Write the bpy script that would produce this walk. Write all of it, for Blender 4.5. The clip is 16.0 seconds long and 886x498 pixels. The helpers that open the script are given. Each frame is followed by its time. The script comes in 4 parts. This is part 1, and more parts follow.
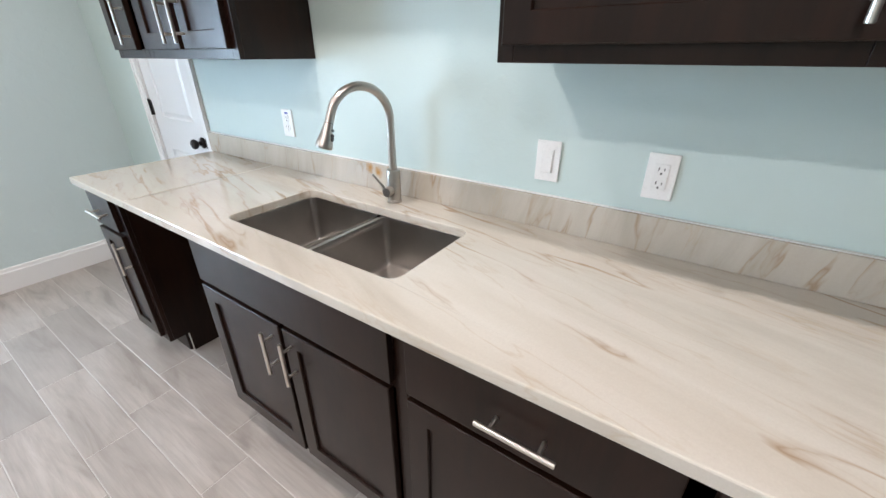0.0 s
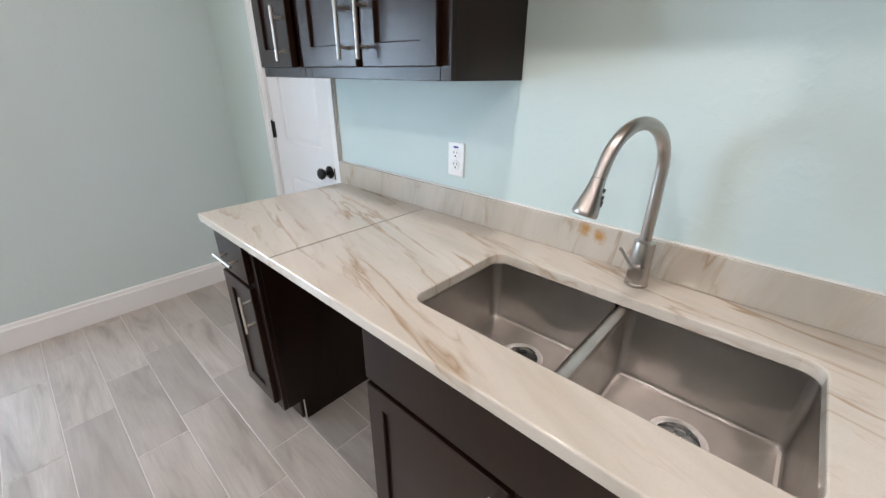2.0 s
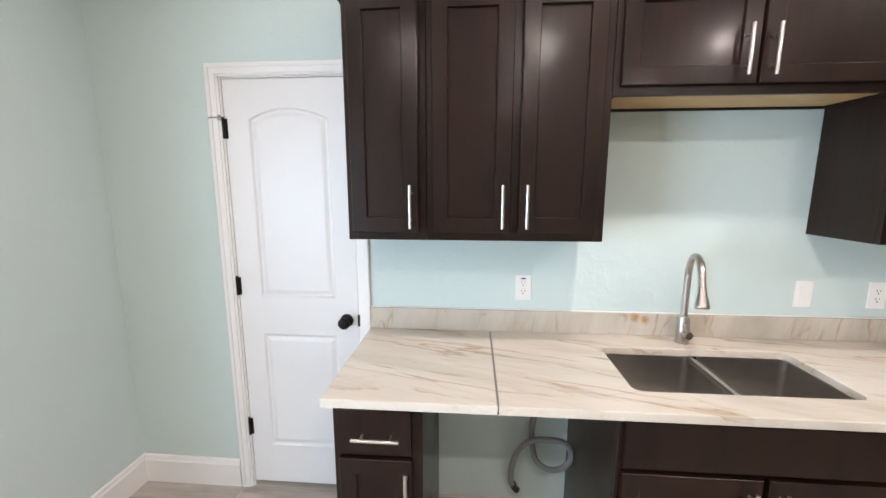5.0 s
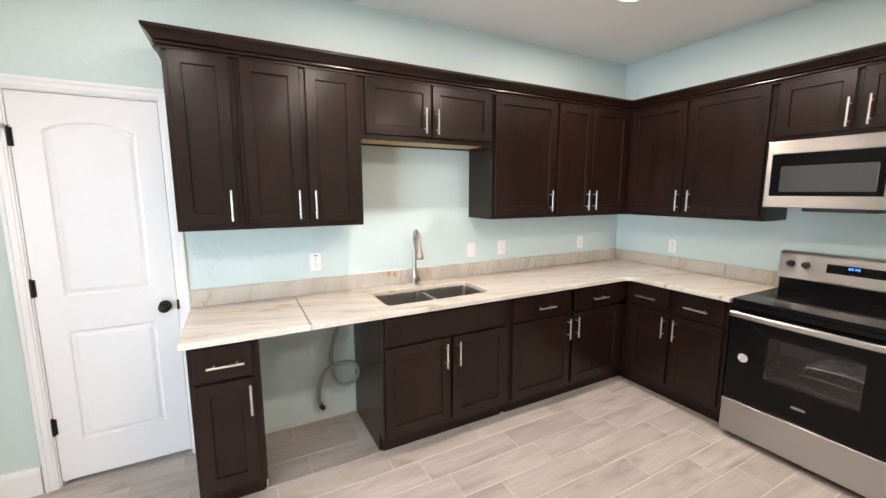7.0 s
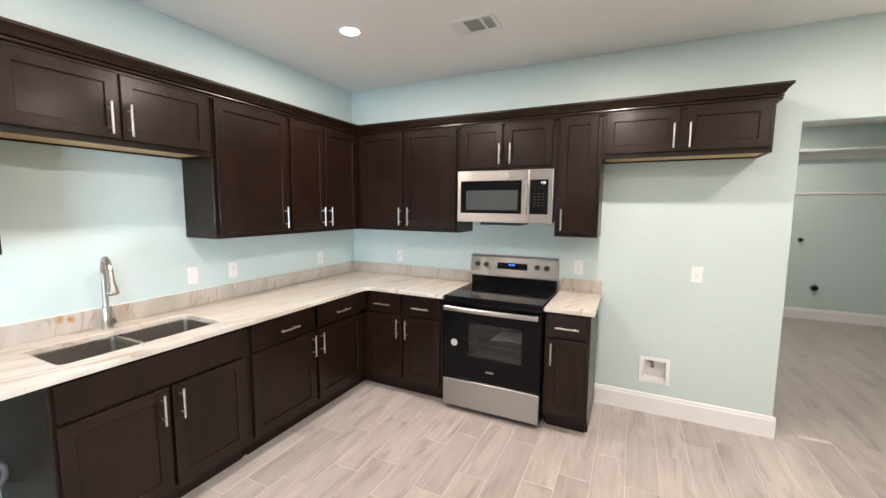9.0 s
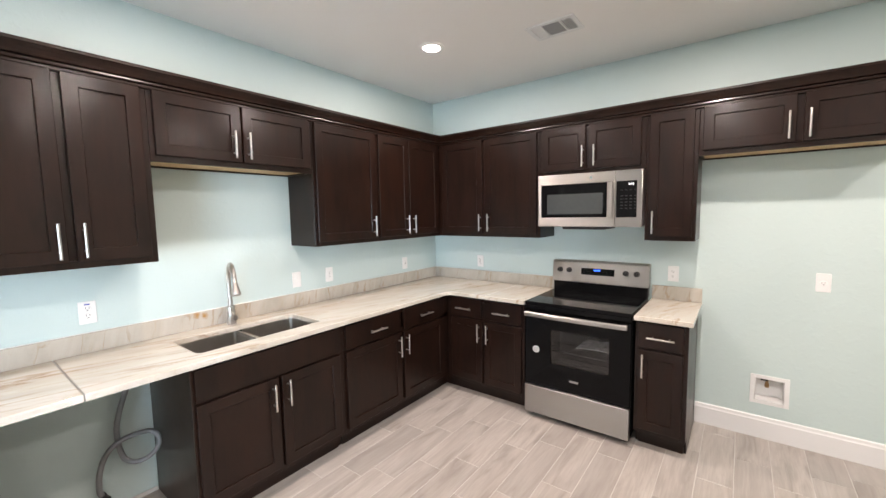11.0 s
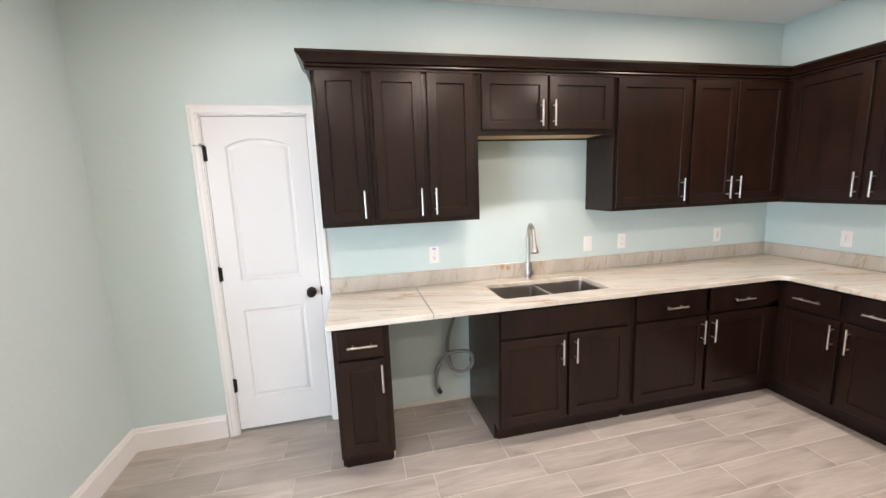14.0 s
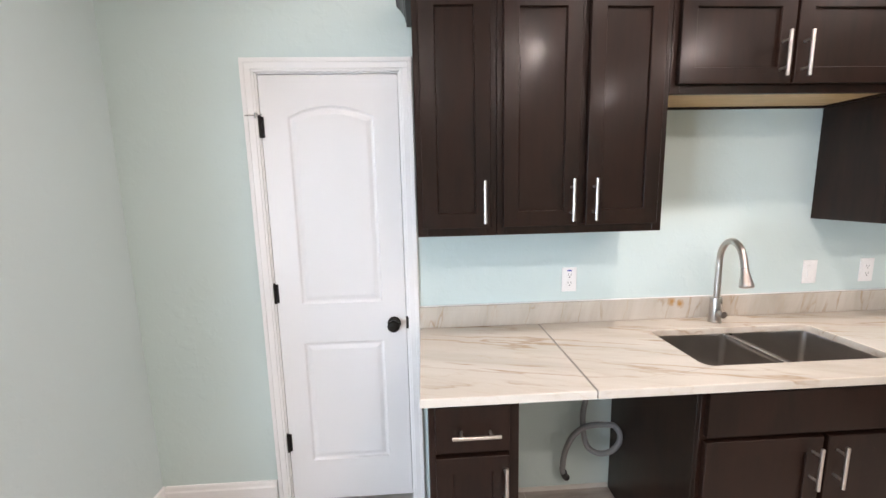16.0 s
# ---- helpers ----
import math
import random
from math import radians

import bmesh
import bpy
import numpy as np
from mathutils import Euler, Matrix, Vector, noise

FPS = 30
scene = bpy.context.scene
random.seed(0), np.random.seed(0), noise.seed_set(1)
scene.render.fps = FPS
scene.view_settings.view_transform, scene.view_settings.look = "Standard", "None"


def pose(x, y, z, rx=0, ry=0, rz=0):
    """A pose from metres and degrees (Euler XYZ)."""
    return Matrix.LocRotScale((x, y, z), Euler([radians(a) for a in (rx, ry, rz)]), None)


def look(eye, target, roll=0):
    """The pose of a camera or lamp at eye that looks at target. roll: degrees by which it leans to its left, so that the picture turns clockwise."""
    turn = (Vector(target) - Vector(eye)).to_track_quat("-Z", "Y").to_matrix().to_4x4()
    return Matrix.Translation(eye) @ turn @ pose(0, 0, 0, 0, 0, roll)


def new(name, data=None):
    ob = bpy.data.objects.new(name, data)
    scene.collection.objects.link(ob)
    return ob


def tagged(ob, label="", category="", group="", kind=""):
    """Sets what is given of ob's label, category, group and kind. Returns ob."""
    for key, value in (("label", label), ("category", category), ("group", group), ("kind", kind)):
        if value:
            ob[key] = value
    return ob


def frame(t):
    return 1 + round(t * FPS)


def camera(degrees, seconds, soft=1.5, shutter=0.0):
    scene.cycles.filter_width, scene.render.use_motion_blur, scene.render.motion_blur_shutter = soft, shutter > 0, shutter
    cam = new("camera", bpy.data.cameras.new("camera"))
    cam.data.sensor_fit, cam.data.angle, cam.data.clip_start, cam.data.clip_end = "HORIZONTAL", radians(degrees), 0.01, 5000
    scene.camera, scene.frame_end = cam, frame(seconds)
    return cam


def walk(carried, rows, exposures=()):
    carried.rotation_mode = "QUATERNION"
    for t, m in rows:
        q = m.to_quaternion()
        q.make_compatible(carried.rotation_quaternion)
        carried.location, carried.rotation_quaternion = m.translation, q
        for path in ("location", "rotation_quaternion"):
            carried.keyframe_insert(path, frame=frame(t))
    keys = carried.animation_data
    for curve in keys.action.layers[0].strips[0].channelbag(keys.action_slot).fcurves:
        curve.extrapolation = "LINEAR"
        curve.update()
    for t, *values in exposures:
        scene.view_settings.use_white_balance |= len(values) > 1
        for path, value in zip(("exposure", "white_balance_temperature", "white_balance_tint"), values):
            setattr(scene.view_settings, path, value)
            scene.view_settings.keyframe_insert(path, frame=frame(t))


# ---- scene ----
cam = camera(97.0, 16.0)
PATH = [
    (0, (-1.338, -1.125, 1.401), (-2.345, 0.356, 0.511), 0.0),
    (0.5, (-1.484, -1.151, 1.4085), (-2.511, 0.328, 0.539), 0.5),
    (1, (-1.592, -1.129, 1.3945), (-2.668, 0.317, 0.528), 0.75),
    (1.5, (-1.815, -1.043, 1.403), (-2.985, 0.345, 0.565), 0.7),
    (2, (-2.034, -1.071, 1.401), (-3.261, 0.282, 0.585), 0.5),
    (2.5, (-2.318, -1.231, 1.418), (-3.426, 0.23, 0.62), 0.5),
    (3, (-2.553, -1.255, 1.427), (-3.549, 0.336, 0.735), -0.7),
    (3.5, (-2.741, -1.245, 1.495), (-3.532, 0.507, 0.943), -1.5),
    (4.2, (-2.988, -1.394, 1.551), (-3.504, 0.494, 1.14), -1.2),
    (5, (-3.175, -1.786, 1.597), (-3.328, 0.181, 1.269), -0.0),
    (5.8, (-3.297, -2.214, 1.581), (-3.037, -0.253, 1.281), 0.4),
    (6, (-3.313, -2.327, 1.572), (-2.981, -0.376, 1.283), 0.2),
    (6.5, (-3.388, -2.543, 1.527), (-2.749, -0.671, 1.236), 0.0),
    (7, (-3.397, -2.665, 1.579), (-2.47, -0.916, 1.294), -0.1),
    (7.5, (-3.421, -2.634, 1.553), (-2.201, -1.069, 1.303), -0.3),
    (8, (-3.397, -2.651, 1.543), (-1.948, -1.292, 1.316), -0.2),
    (8.5, (-3.376, -2.673, 1.593), (-1.721, -1.573, 1.368), 0.6),
    (8.7, (-3.366, -2.688, 1.598), (-1.648, -1.688, 1.381), 0.4),
    (9.2, (-3.371, -2.692, 1.598), (-1.559, -1.871, 1.393), 0.4),
    (9.7, (-3.381, -2.702, 1.596), (-1.565, -1.884, 1.408), -0.0),
    (10.3, (-3.393, -2.715, 1.595), (-1.651, -1.746, 1.421), -0.7),
    (10.8, (-3.397, -2.719, 1.595), (-1.768, -1.571, 1.422), -1.0),
    (11, (-3.412, -2.708, 1.605), (-1.829, -1.5, 1.424), -1.1),
    (11.5, (-3.425, -2.711, 1.603), (-1.994, -1.325, 1.422), -1.5),
    (12, (-3.438, -2.695, 1.596), (-2.162, -1.167, 1.407), -1.6),
    (12.5, (-3.454, -2.679, 1.595), (-2.35, -1.023, 1.392), -1.6),
    (13, (-3.476, -2.662, 1.605), (-2.588, -0.886, 1.365), -1.7),
    (13.5, (-3.482, -2.669, 1.606), (-2.818, -0.802, 1.336), -2.2),
    (14, (-3.48, -2.675, 1.607), (-3.045, -0.75, 1.286), -2.2),
    (14.5, (-3.504, -2.629, 1.582), (-3.225, -0.677, 1.245), -1.9),
    (15, (-3.594, -2.434, 1.573), (-3.386, -0.471, 1.253), -1.6),
    (15.5, (-3.673, -2.172, 1.574), (-3.498, -0.207, 1.245), -1.5),
    (16, (-3.64, -1.801, 1.565), (-3.534, 0.173, 1.263), -1.3),
]
EXPOSURES = [(0.0, -0.03, 6350, 17), (2.0, -0.31, 6550, 19), (3.5, -0.14, 6550, 20), (6.0, 0.12, 7100, 21.5), (7.0, 0.23, 7150, 21.5), (8.5, 0.32, 6900, 20.5), (11.0, 0.30, 6900, 21), (12.5, 0.22, 7250, 22), (14.5, 0.12, 7200, 23.5), (16.0, 0.06, 7000, 24.5)]
walk(cam, [(t, look(eye, target, roll)) for t, eye, target, roll in PATH], EXPOSURES)

# ---- sizes ----
CEIL = 2.78
WEST, SOUTH = -4.943, -5.6
OPEN_N, OPEN_S, OPEN_TOP = -3.65, -4.85, 2.17
HALL_X, HALL_N, HALL_S = 4.08, -3.2, -6.4
CT, CT_UNDER, CT_FRONT = 0.914, 0.883, 0.655
BOX_U, BOX_B = 0.312, 0.61
UP_Z, UP_TOP = 1.385, 2.285
RANGE_L, RANGE_R = -1.39, -2.16

# ---- world and lamps ----
world = bpy.data.worlds.new("world")
scene.world = world
world.use_nodes = True
world.node_tree.nodes["Background"].inputs[0].default_value = (0.05, 0.055, 0.06, 1)
world.node_tree.nodes["Background"].inputs[1].default_value = 0.3

# The row at y -4.18 is unseen, added to brighten fridge bay and sink recess.
CANS = [(-1.137, -0.905, 17.0), (-2.62, -0.92, 14.0), (-3.98, -0.93, 4.6), (-1.137, -2.53, 20.5), (-2.62, -2.53, 18.5), (-3.98, -2.53, 9.5), (-1.137, -4.18, 18.0), (-2.62, -4.18, 12.0), (-3.98, -4.18, 8.0)]
CAN_COLOR = (1.0, 0.938, 0.862)
SKY_WATTS, SKY_COLOR = 620.0, (0.60, 0.83, 1.0)


# ---- meshes ----
def box(bm, a, b):
    """An axis-aligned block between two corners."""
    (x0, x1), (y0, y1), (z0, z1) = (sorted(v) for v in zip(a, b))
    v = [bm.verts.new((x, y, z)) for x in (x0, x1) for y in (y0, y1) for z in (z0, z1)]
    for f in ((0, 1, 3, 2), (4, 6, 7, 5), (0, 4, 5, 1), (2, 3, 7, 6), (0, 2, 6, 4), (1, 5, 7, 3)):
        bm.faces.new([v[i] for i in f])
    return bm


def blocks(*pairs, bevel=0.0, segments=2):
    bm = bmesh.new()
    for a, b in pairs:
        one = bmesh.new()
        box(one, a, b)
        if bevel:
            bmesh.ops.bevel(one, geom=one.edges[:], offset=bevel, segments=segments, affect="EDGES", profile=0.5)
        merge(bm, one)
    return bm


def merge(bm, other):
    me = bpy.data.meshes.new("tmp")
    other.to_mesh(me)
    other.free()
    bm.from_mesh(me)
    bpy.data.meshes.remove(me)
    return bm


def rod(bm, a, b, r, n=16, r2=None):
    """A closed round bar from a to b."""
    a, b = Vector(a), Vector(b)
    turn = (b - a).to_track_quat("Z", "Y").to_matrix().to_4x4()
    m = Matrix.Translation((a + b) / 2) @ turn
    bmesh.ops.create_cone(bm, cap_ends=True, segments=n, radius1=r, radius2=r if r2 is None else r2, depth=(b - a).length, matrix=m)
    return bm


def lathe(profile, n=32, axis=None):
    """A turned body from (radius, height) pairs about z, or about the pose axis."""
    bm = bmesh.new()
    rings = []
    for r, z in profile:
        rings.append([bm.verts.new((r * math.cos(2 * math.pi * i / n), r * math.sin(2 * math.pi * i / n), z)) for i in range(n)] if r > 1e-6 else [bm.verts.new((0, 0, z))])
    for p, q in zip(rings, rings[1:]):
        for i in range(n):
            j = (i + 1) % n
            if len(p) == 1 and len(q) == 1:
                continue
            if len(p) == 1:
                bm.faces.new((p[0], q[j], q[i]))
            elif len(q) == 1:
                bm.faces.new((p[i], p[j], q[0]))
            else:
                bm.faces.new((p[i], p[j], q[j], q[i]))
    bmesh.ops.recalc_face_normals(bm, faces=bm.faces[:])
    if axis is not None:
        bm.transform(axis)
    return bm


def tube(points, r, n=12, closed_ends=True):
    """A round tube swept along points, with a radius or a list of radii."""
    bm = bmesh.new()
    pts = [Vector(p) for p in points]
    up, rings = None, []
    for i, p in enumerate(pts):
        d = (pts[min(i + 1, len(pts) - 1)] - pts[max(i - 1, 0)]).normalized()
        if up is None:
            up = d.orthogonal().normalized()
        up = (up - d * up.dot(d)).normalized()
        side = d.cross(up)
        rr = r[i] if isinstance(r, (list, tuple)) else r
        rings.append([bm.verts.new(p + rr * (math.cos(2 * math.pi * k / n) * up + math.sin(2 * math.pi * k / n) * side)) for k in range(n)])
    for p, q in zip(rings, rings[1:]):
        for k in range(n):
            bm.faces.new((p[k], p[(k + 1) % n], q[(k + 1) % n], q[k]))
    if closed_ends:
        bm.faces.new(rings[0][::-1])
        bm.faces.new(rings[-1])
    bmesh.ops.recalc_face_normals(bm, faces=bm.faces[:])
    return bm


def spline(points, steps=10):
    """Points along a smooth curve through the given ones."""
    p = [Vector(q) for q in points]
    p = [2 * p[0] - p[1]] + p + [2 * p[-1] - p[-2]]
    out = []
    for i in range(1, len(p) - 2):
        for k in range(steps):
            t = k / steps
            out.append(0.5 * (2 * p[i] + (p[i + 1] - p[i - 1]) * t + (2 * p[i - 1] - 5 * p[i] + 4 * p[i + 1] - p[i + 2]) * t * t + (3 * p[i] - p[i - 1] - 3 * p[i + 1] + p[i + 2]) * t**3))
    return out + [p[-2]]


def rounded(x0, y0, x1, y1, r, n=6):
    """A rectangle's outline with round corners, counter-clockwise."""
    out = []
    for cx, cy, a in ((x1 - r, y1 - r, 0), (x0 + r, y1 - r, 90), (x0 + r, y0 + r, 180), (x1 - r, y0 + r, 270)):
        out += [(cx + r * math.cos(radians(a + 90 * i / n)), cy + r * math.sin(radians(a + 90 * i / n))) for i in range(n + 1)]
    return out


def offset(loop, d):
    """The outline moved inwards by d (counter-clockwise loops)."""
    out, n = [], len(loop)
    for i in range(n):
        p, q, s = Vector(loop[i - 1]), Vector(loop[i]), Vector(loop[(i + 1) % n])
        a, b = (q - p).normalized(), (s - q).normalized()
        na, nb = Vector((-a.y, a.x)), Vector((-b.y, b.x))
        m = na + nb
        out.append(tuple(q + m * (d / max(0.3, 0.5 * m.dot(m)))))
    return out


def slab(outer, holes, z0, z1, r=0.004):
    """A flat slab with holes and a rounded upper and lower arris."""
    bm = bmesh.new()
    steps = [(r, z1), (0.3 * r, z1 - 0.3 * r), (0, z1 - r), (0, z0 + 0.5 * r), (0.5 * r, z0)]
    tops, bottoms = [], []
    for loop, sign in [(outer, 1)] + [(h, -1) for h in holes]:
        rings = [[bm.verts.new((x, y, z)) for x, y in offset(loop, sign * d)] for d, z in steps]
        for p, q in zip(rings, rings[1:]):
            for k in range(len(p)):
                j = (k + 1) % len(p)
                bm.faces.new((p[k], p[j], q[j], q[k]))
        tops += [bm.edges.get((rings[0][k], rings[0][(k + 1) % len(loop)])) for k in range(len(loop))]
        bottoms += [bm.edges.get((rings[-1][k], rings[-1][(k + 1) % len(loop)])) for k in range(len(loop))]
    bmesh.ops.triangle_fill(bm, edges=tops, use_beauty=True)
    bmesh.ops.triangle_fill(bm, edges=bottoms, use_beauty=True)
    bmesh.ops.recalc_face_normals(bm, faces=bm.faces[:])
    return bm


def as_mesh(name, bm, material, smooth=True):
    me = bpy.data.meshes.new(name)
    bm.to_mesh(me)
    bm.free()
    me.materials.append(material)
    if smooth:
        me.shade_smooth()
        me.set_sharp_from_angle(angle=radians(35))
        for f in me.polygons:
            f.use_smooth = f.area < 0.0015
    return me


def part(name, bm, material, parent, label=""):
    """Links a bmesh as one mesh object under a thing or a part."""
    ob = new(name, as_mesh(name, bm, material))
    ob.parent = parent
    return tagged(ob, label)


def thing(name, m, label, category, group="", kind=""):
    ob = new(name)
    ob.empty_display_size = 0.1
    ob.matrix_basis = m
    return tagged(ob, label, category, group, kind)


def solid(name, bm, material, label, category, group="", kind="", m=None):
    ob = new(name, as_mesh(name, bm, material))
    if m is not None:
        ob.matrix_basis = m
    return tagged(ob, label, category, group, kind)


def structure(name, bm, material, label="", category=""):
    return solid(name, bm, material, label, category, kind="structure")


# ---- materials ----
class Nodes:
    """Short hand for a node material."""

    def __init__(self, name):
        self.mat = bpy.data.materials.new(name)
        self.mat.use_nodes = True
        self.tree = self.mat.node_tree
        self.bsdf = self.tree.nodes["Principled BSDF"]

    def add(self, kind, operation="", data_type="", blend_type="", **values):
        n = self.tree.nodes.new(kind)
        if operation:
            n.operation = operation
        if data_type:
            n.data_type = data_type
        if blend_type:
            n.blend_type = blend_type
        for k, v in values.items():
            key = k[3:].replace("_", " ")
            self.set(n.inputs[int(key)] if key.isdigit() else n.inputs[key], v)
        return n

    def set(self, socket, v):
        if isinstance(v, bpy.types.NodeSocket):
            self.tree.links.new(v, socket)
        else:
            socket.default_value = v

    def out(self, **values):
        for k, v in values.items():
            self.set(self.bsdf.inputs[k.replace("_", " ")], v)

    def place(self, scale=(1, 1, 1), turn=(0, 0, 0), shuffle=0.0):
        pos = self.add("ShaderNodeNewGeometry").outputs["Position"]
        if shuffle:
            rnd = self.add("ShaderNodeObjectInfo").outputs["Random"]
            away = self.add("ShaderNodeVectorMath", operation="SCALE", in_0=(shuffle, 0.7 * shuffle, 0.4 * shuffle), in_Scale=rnd)
            pos = self.add("ShaderNodeVectorMath", operation="ADD", in_0=pos, in_1=away.outputs[0]).outputs[0]
        if any(turn):
            pos = self.add("ShaderNodeMapping", in_Vector=pos, in_Rotation=tuple(radians(a) for a in turn)).outputs[0]
        return self.add("ShaderNodeMapping", in_Vector=pos, in_Scale=scale).outputs[0]

    def noise(self, at, scale, detail=4.0, rough=0.55, warp=0.0):
        return self.add("ShaderNodeTexNoise", in_Vector=at, in_Scale=scale, in_Detail=detail, in_Roughness=rough, in_Distortion=warp).outputs["Fac"]

    def ramp(self, fac, *stops):
        n = self.add("ShaderNodeValToRGB", in_Fac=fac)
        e = n.color_ramp.elements
        while len(e) < len(stops):
            e.new(0.5)
        for one, (at, c) in zip(e, stops):
            one.position, one.color = at, (*c, 1) if isinstance(c, tuple) else (c, c, c, 1)
        return n.outputs[0]

    def mix(self, fac, a, b, blend="MIX"):
        n = self.add("ShaderNodeMix", data_type="RGBA", blend_type=blend)
        self.set(n.inputs[0], fac)
        self.set(n.inputs[6], (*a, 1) if isinstance(a, tuple) else a)
        self.set(n.inputs[7], (*b, 1) if isinstance(b, tuple) else b)
        return n.outputs[2]

    def math(self, op, a, b):
        return self.add("ShaderNodeMath", operation=op, in_0=a, in_1=b).outputs[0]

    def bump(self, height, strength, distance=0.002):
        self.set(self.bsdf.inputs["Normal"], self.add("ShaderNodeBump", in_Height=height, in_Strength=strength, in_Distance=distance).outputs[0])


def paint(name, color, rough, bump=0.12, grain=90, dirt=0.06):
    n = Nodes(name)
    p = n.place()
    big, fine = n.noise(p, 1.3, 3), n.noise(p, grain, 3)
    dark = tuple(c * (1 - dirt) for c in color)
    n.out(Base_Color=n.mix(n.ramp(big, (0.3, 0.0), (0.7, 1.0)), dark, color), Roughness=n.ramp(fine, (0.3, max(0.0, rough - 0.06)), (0.7, rough + 0.06)))
    n.bump(fine, bump)
    return n.mat


def wall_paint(name, color):
    """Eggshell paint over a light knock-down texture."""
    n = Nodes(name)
    p = n.place()
    big, mid, fine = n.noise(p, 0.9, 3), n.noise(p, 20, 4, 0.55, 0.2), n.noise(p, 160, 2)
    col = n.mix(n.ramp(big, (0.3, 0.0), (0.7, 1.0)), tuple(c * 0.96 for c in color), color)
    n.out(Base_Color=col, Roughness=n.ramp(mid, (0.3, 0.46), (0.7, 0.58)), Specular_IOR_Level=0.35)
    height = n.math("ADD", n.ramp(mid, (0.50, 0.0), (0.62, 1.0)), n.math("MULTIPLY", fine, 0.35))
    n.bump(height, 0.24, 0.0018)
    return n.mat


def dark_wood(name, a, b, rough=0.36):
    n = Nodes(name)
    p = n.place((1, 1, 0.12), shuffle=3.0)
    grain, pores, blot = n.noise(p, 55, 5, 0.65, 0.5), n.noise(p, 220, 3), n.noise(n.place(shuffle=5.0), 4.5, 3)
    col = n.mix(n.ramp(grain, (0.35, 0.0), (0.65, 1.0)), a, b)
    col = n.mix(n.ramp(blot, (0.35, 0.0), (0.8, 0.4)), col, tuple(1.3 * v for v in b))
    streak = n.noise(n.place((1, 1, 0.22), shuffle=7.0), 9.0, 4, 0.6, 0.4)
    col = n.mix(n.ramp(streak, (0.40, 0.0), (0.72, 0.6)), col, (1.7 * b[0], 1.45 * b[1], 1.3 * b[2]))
    col = n.mix(n.ramp(streak, (0.26, 0.55), (0.46, 0.0)), col, tuple(0.6 * v for v in a))
    haze = n.noise(n.place((1, 1, 0.5), shuffle=9.0), 6.0, 4, 0.6)
    n.out(Base_Color=col, Roughness=n.ramp(blot, (0.3, rough - 0.03), (0.7, rough + 0.03)), Specular_IOR_Level=0.14, Coat_Weight=0.32, Coat_Roughness=n.ramp(haze, (0.3, 0.13), (0.7, 0.27)))
    n.bump(n.math("ADD", grain, n.math("MULTIPLY", pores, 0.4)), 0.012, 0.001)
    return n.mat


def plain_wood(name):
    n = Nodes(name)
    p = n.place((0.15, 1, 1))
    grain = n.noise(p, 40, 5, 0.6, 0.8)
    n.out(Base_Color=n.ramp(grain, (0.3, (0.50, 0.33, 0.15)), (0.7, (0.66, 0.47, 0.25))), Roughness=0.5)
    n.bump(grain, 0.1, 0.001)
    return n.mat


def stone(name, turn, scale, rust=(), vein=1.0, tone=1.0):
    """Cream quartzite with thin slanting brown veins and grey clouds; tone below 1 paints shade into the base."""
    n = Nodes(name)
    p = n.place(scale, turn)
    warp = n.noise(p, 1.4, 4, 0.6)
    soft = n.noise(p, 1.0, 5, 0.6, 0.9)
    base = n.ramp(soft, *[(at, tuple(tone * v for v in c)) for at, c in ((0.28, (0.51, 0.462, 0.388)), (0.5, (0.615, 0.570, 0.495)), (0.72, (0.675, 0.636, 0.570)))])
    v1 = n.noise(p, 1.25, 4, 0.5, 0.25)
    thin = n.ramp(v1, (0.474, 0.0), (0.491, 1.0), (0.498, 0.8), (0.520, 0.0))
    v2 = n.noise(n.add("ShaderNodeVectorMath", operation="ADD", in_0=p, in_1=(7.3, 2.1, 4.4)).outputs[0], 2.4, 4, 0.5, 0.2)
    faint = n.ramp(v2, (0.478, 0.0), (0.495, 1.0), (0.512, 0.0))
    gate = n.ramp(warp, (0.44, 0.0), (0.60, 0.76 * vein))
    gate2 = n.ramp(warp, (0.35, 0.4 * vein), (0.6, 0.05))
    col = n.mix(n.math("MULTIPLY", thin, gate), base, (0.36, 0.225, 0.115))
    col = n.mix(n.math("MULTIPLY", faint, gate2), col, (0.47, 0.35, 0.215))
    hair = n.ramp(v1, (0.4895, 0.0), (0.4925, 1.0), (0.4955, 0.0))
    col = n.mix(n.math("MULTIPLY", hair, n.ramp(warp, (0.40, 0.0), (0.60, 0.36 * vein))), col, (0.25, 0.150, 0.080))
    for spot in rust:
        far = n.add("ShaderNodeVectorMath", operation="DISTANCE", in_0=n.place(), in_1=spot).outputs["Value"]
        far = n.math("ADD", far, n.math("MULTIPLY", n.noise(n.place(), 70, 3), 0.03))
        col = n.mix(n.ramp(far, (0.020, 0.95), (0.040, 0.0)), col, (0.44, 0.22, 0.05))
    speck = n.noise(n.place(), 260, 3)
    col = n.mix(n.ramp(speck, (0.3, 0.12), (0.7, 0.0)), col, (0.38, 0.33, 0.28))
    n.out(Base_Color=col, Roughness=n.ramp(speck, (0.2, 0.045), (0.8, 0.085)), Coat_Weight=0.3, Coat_Roughness=0.02)
    return n.mat


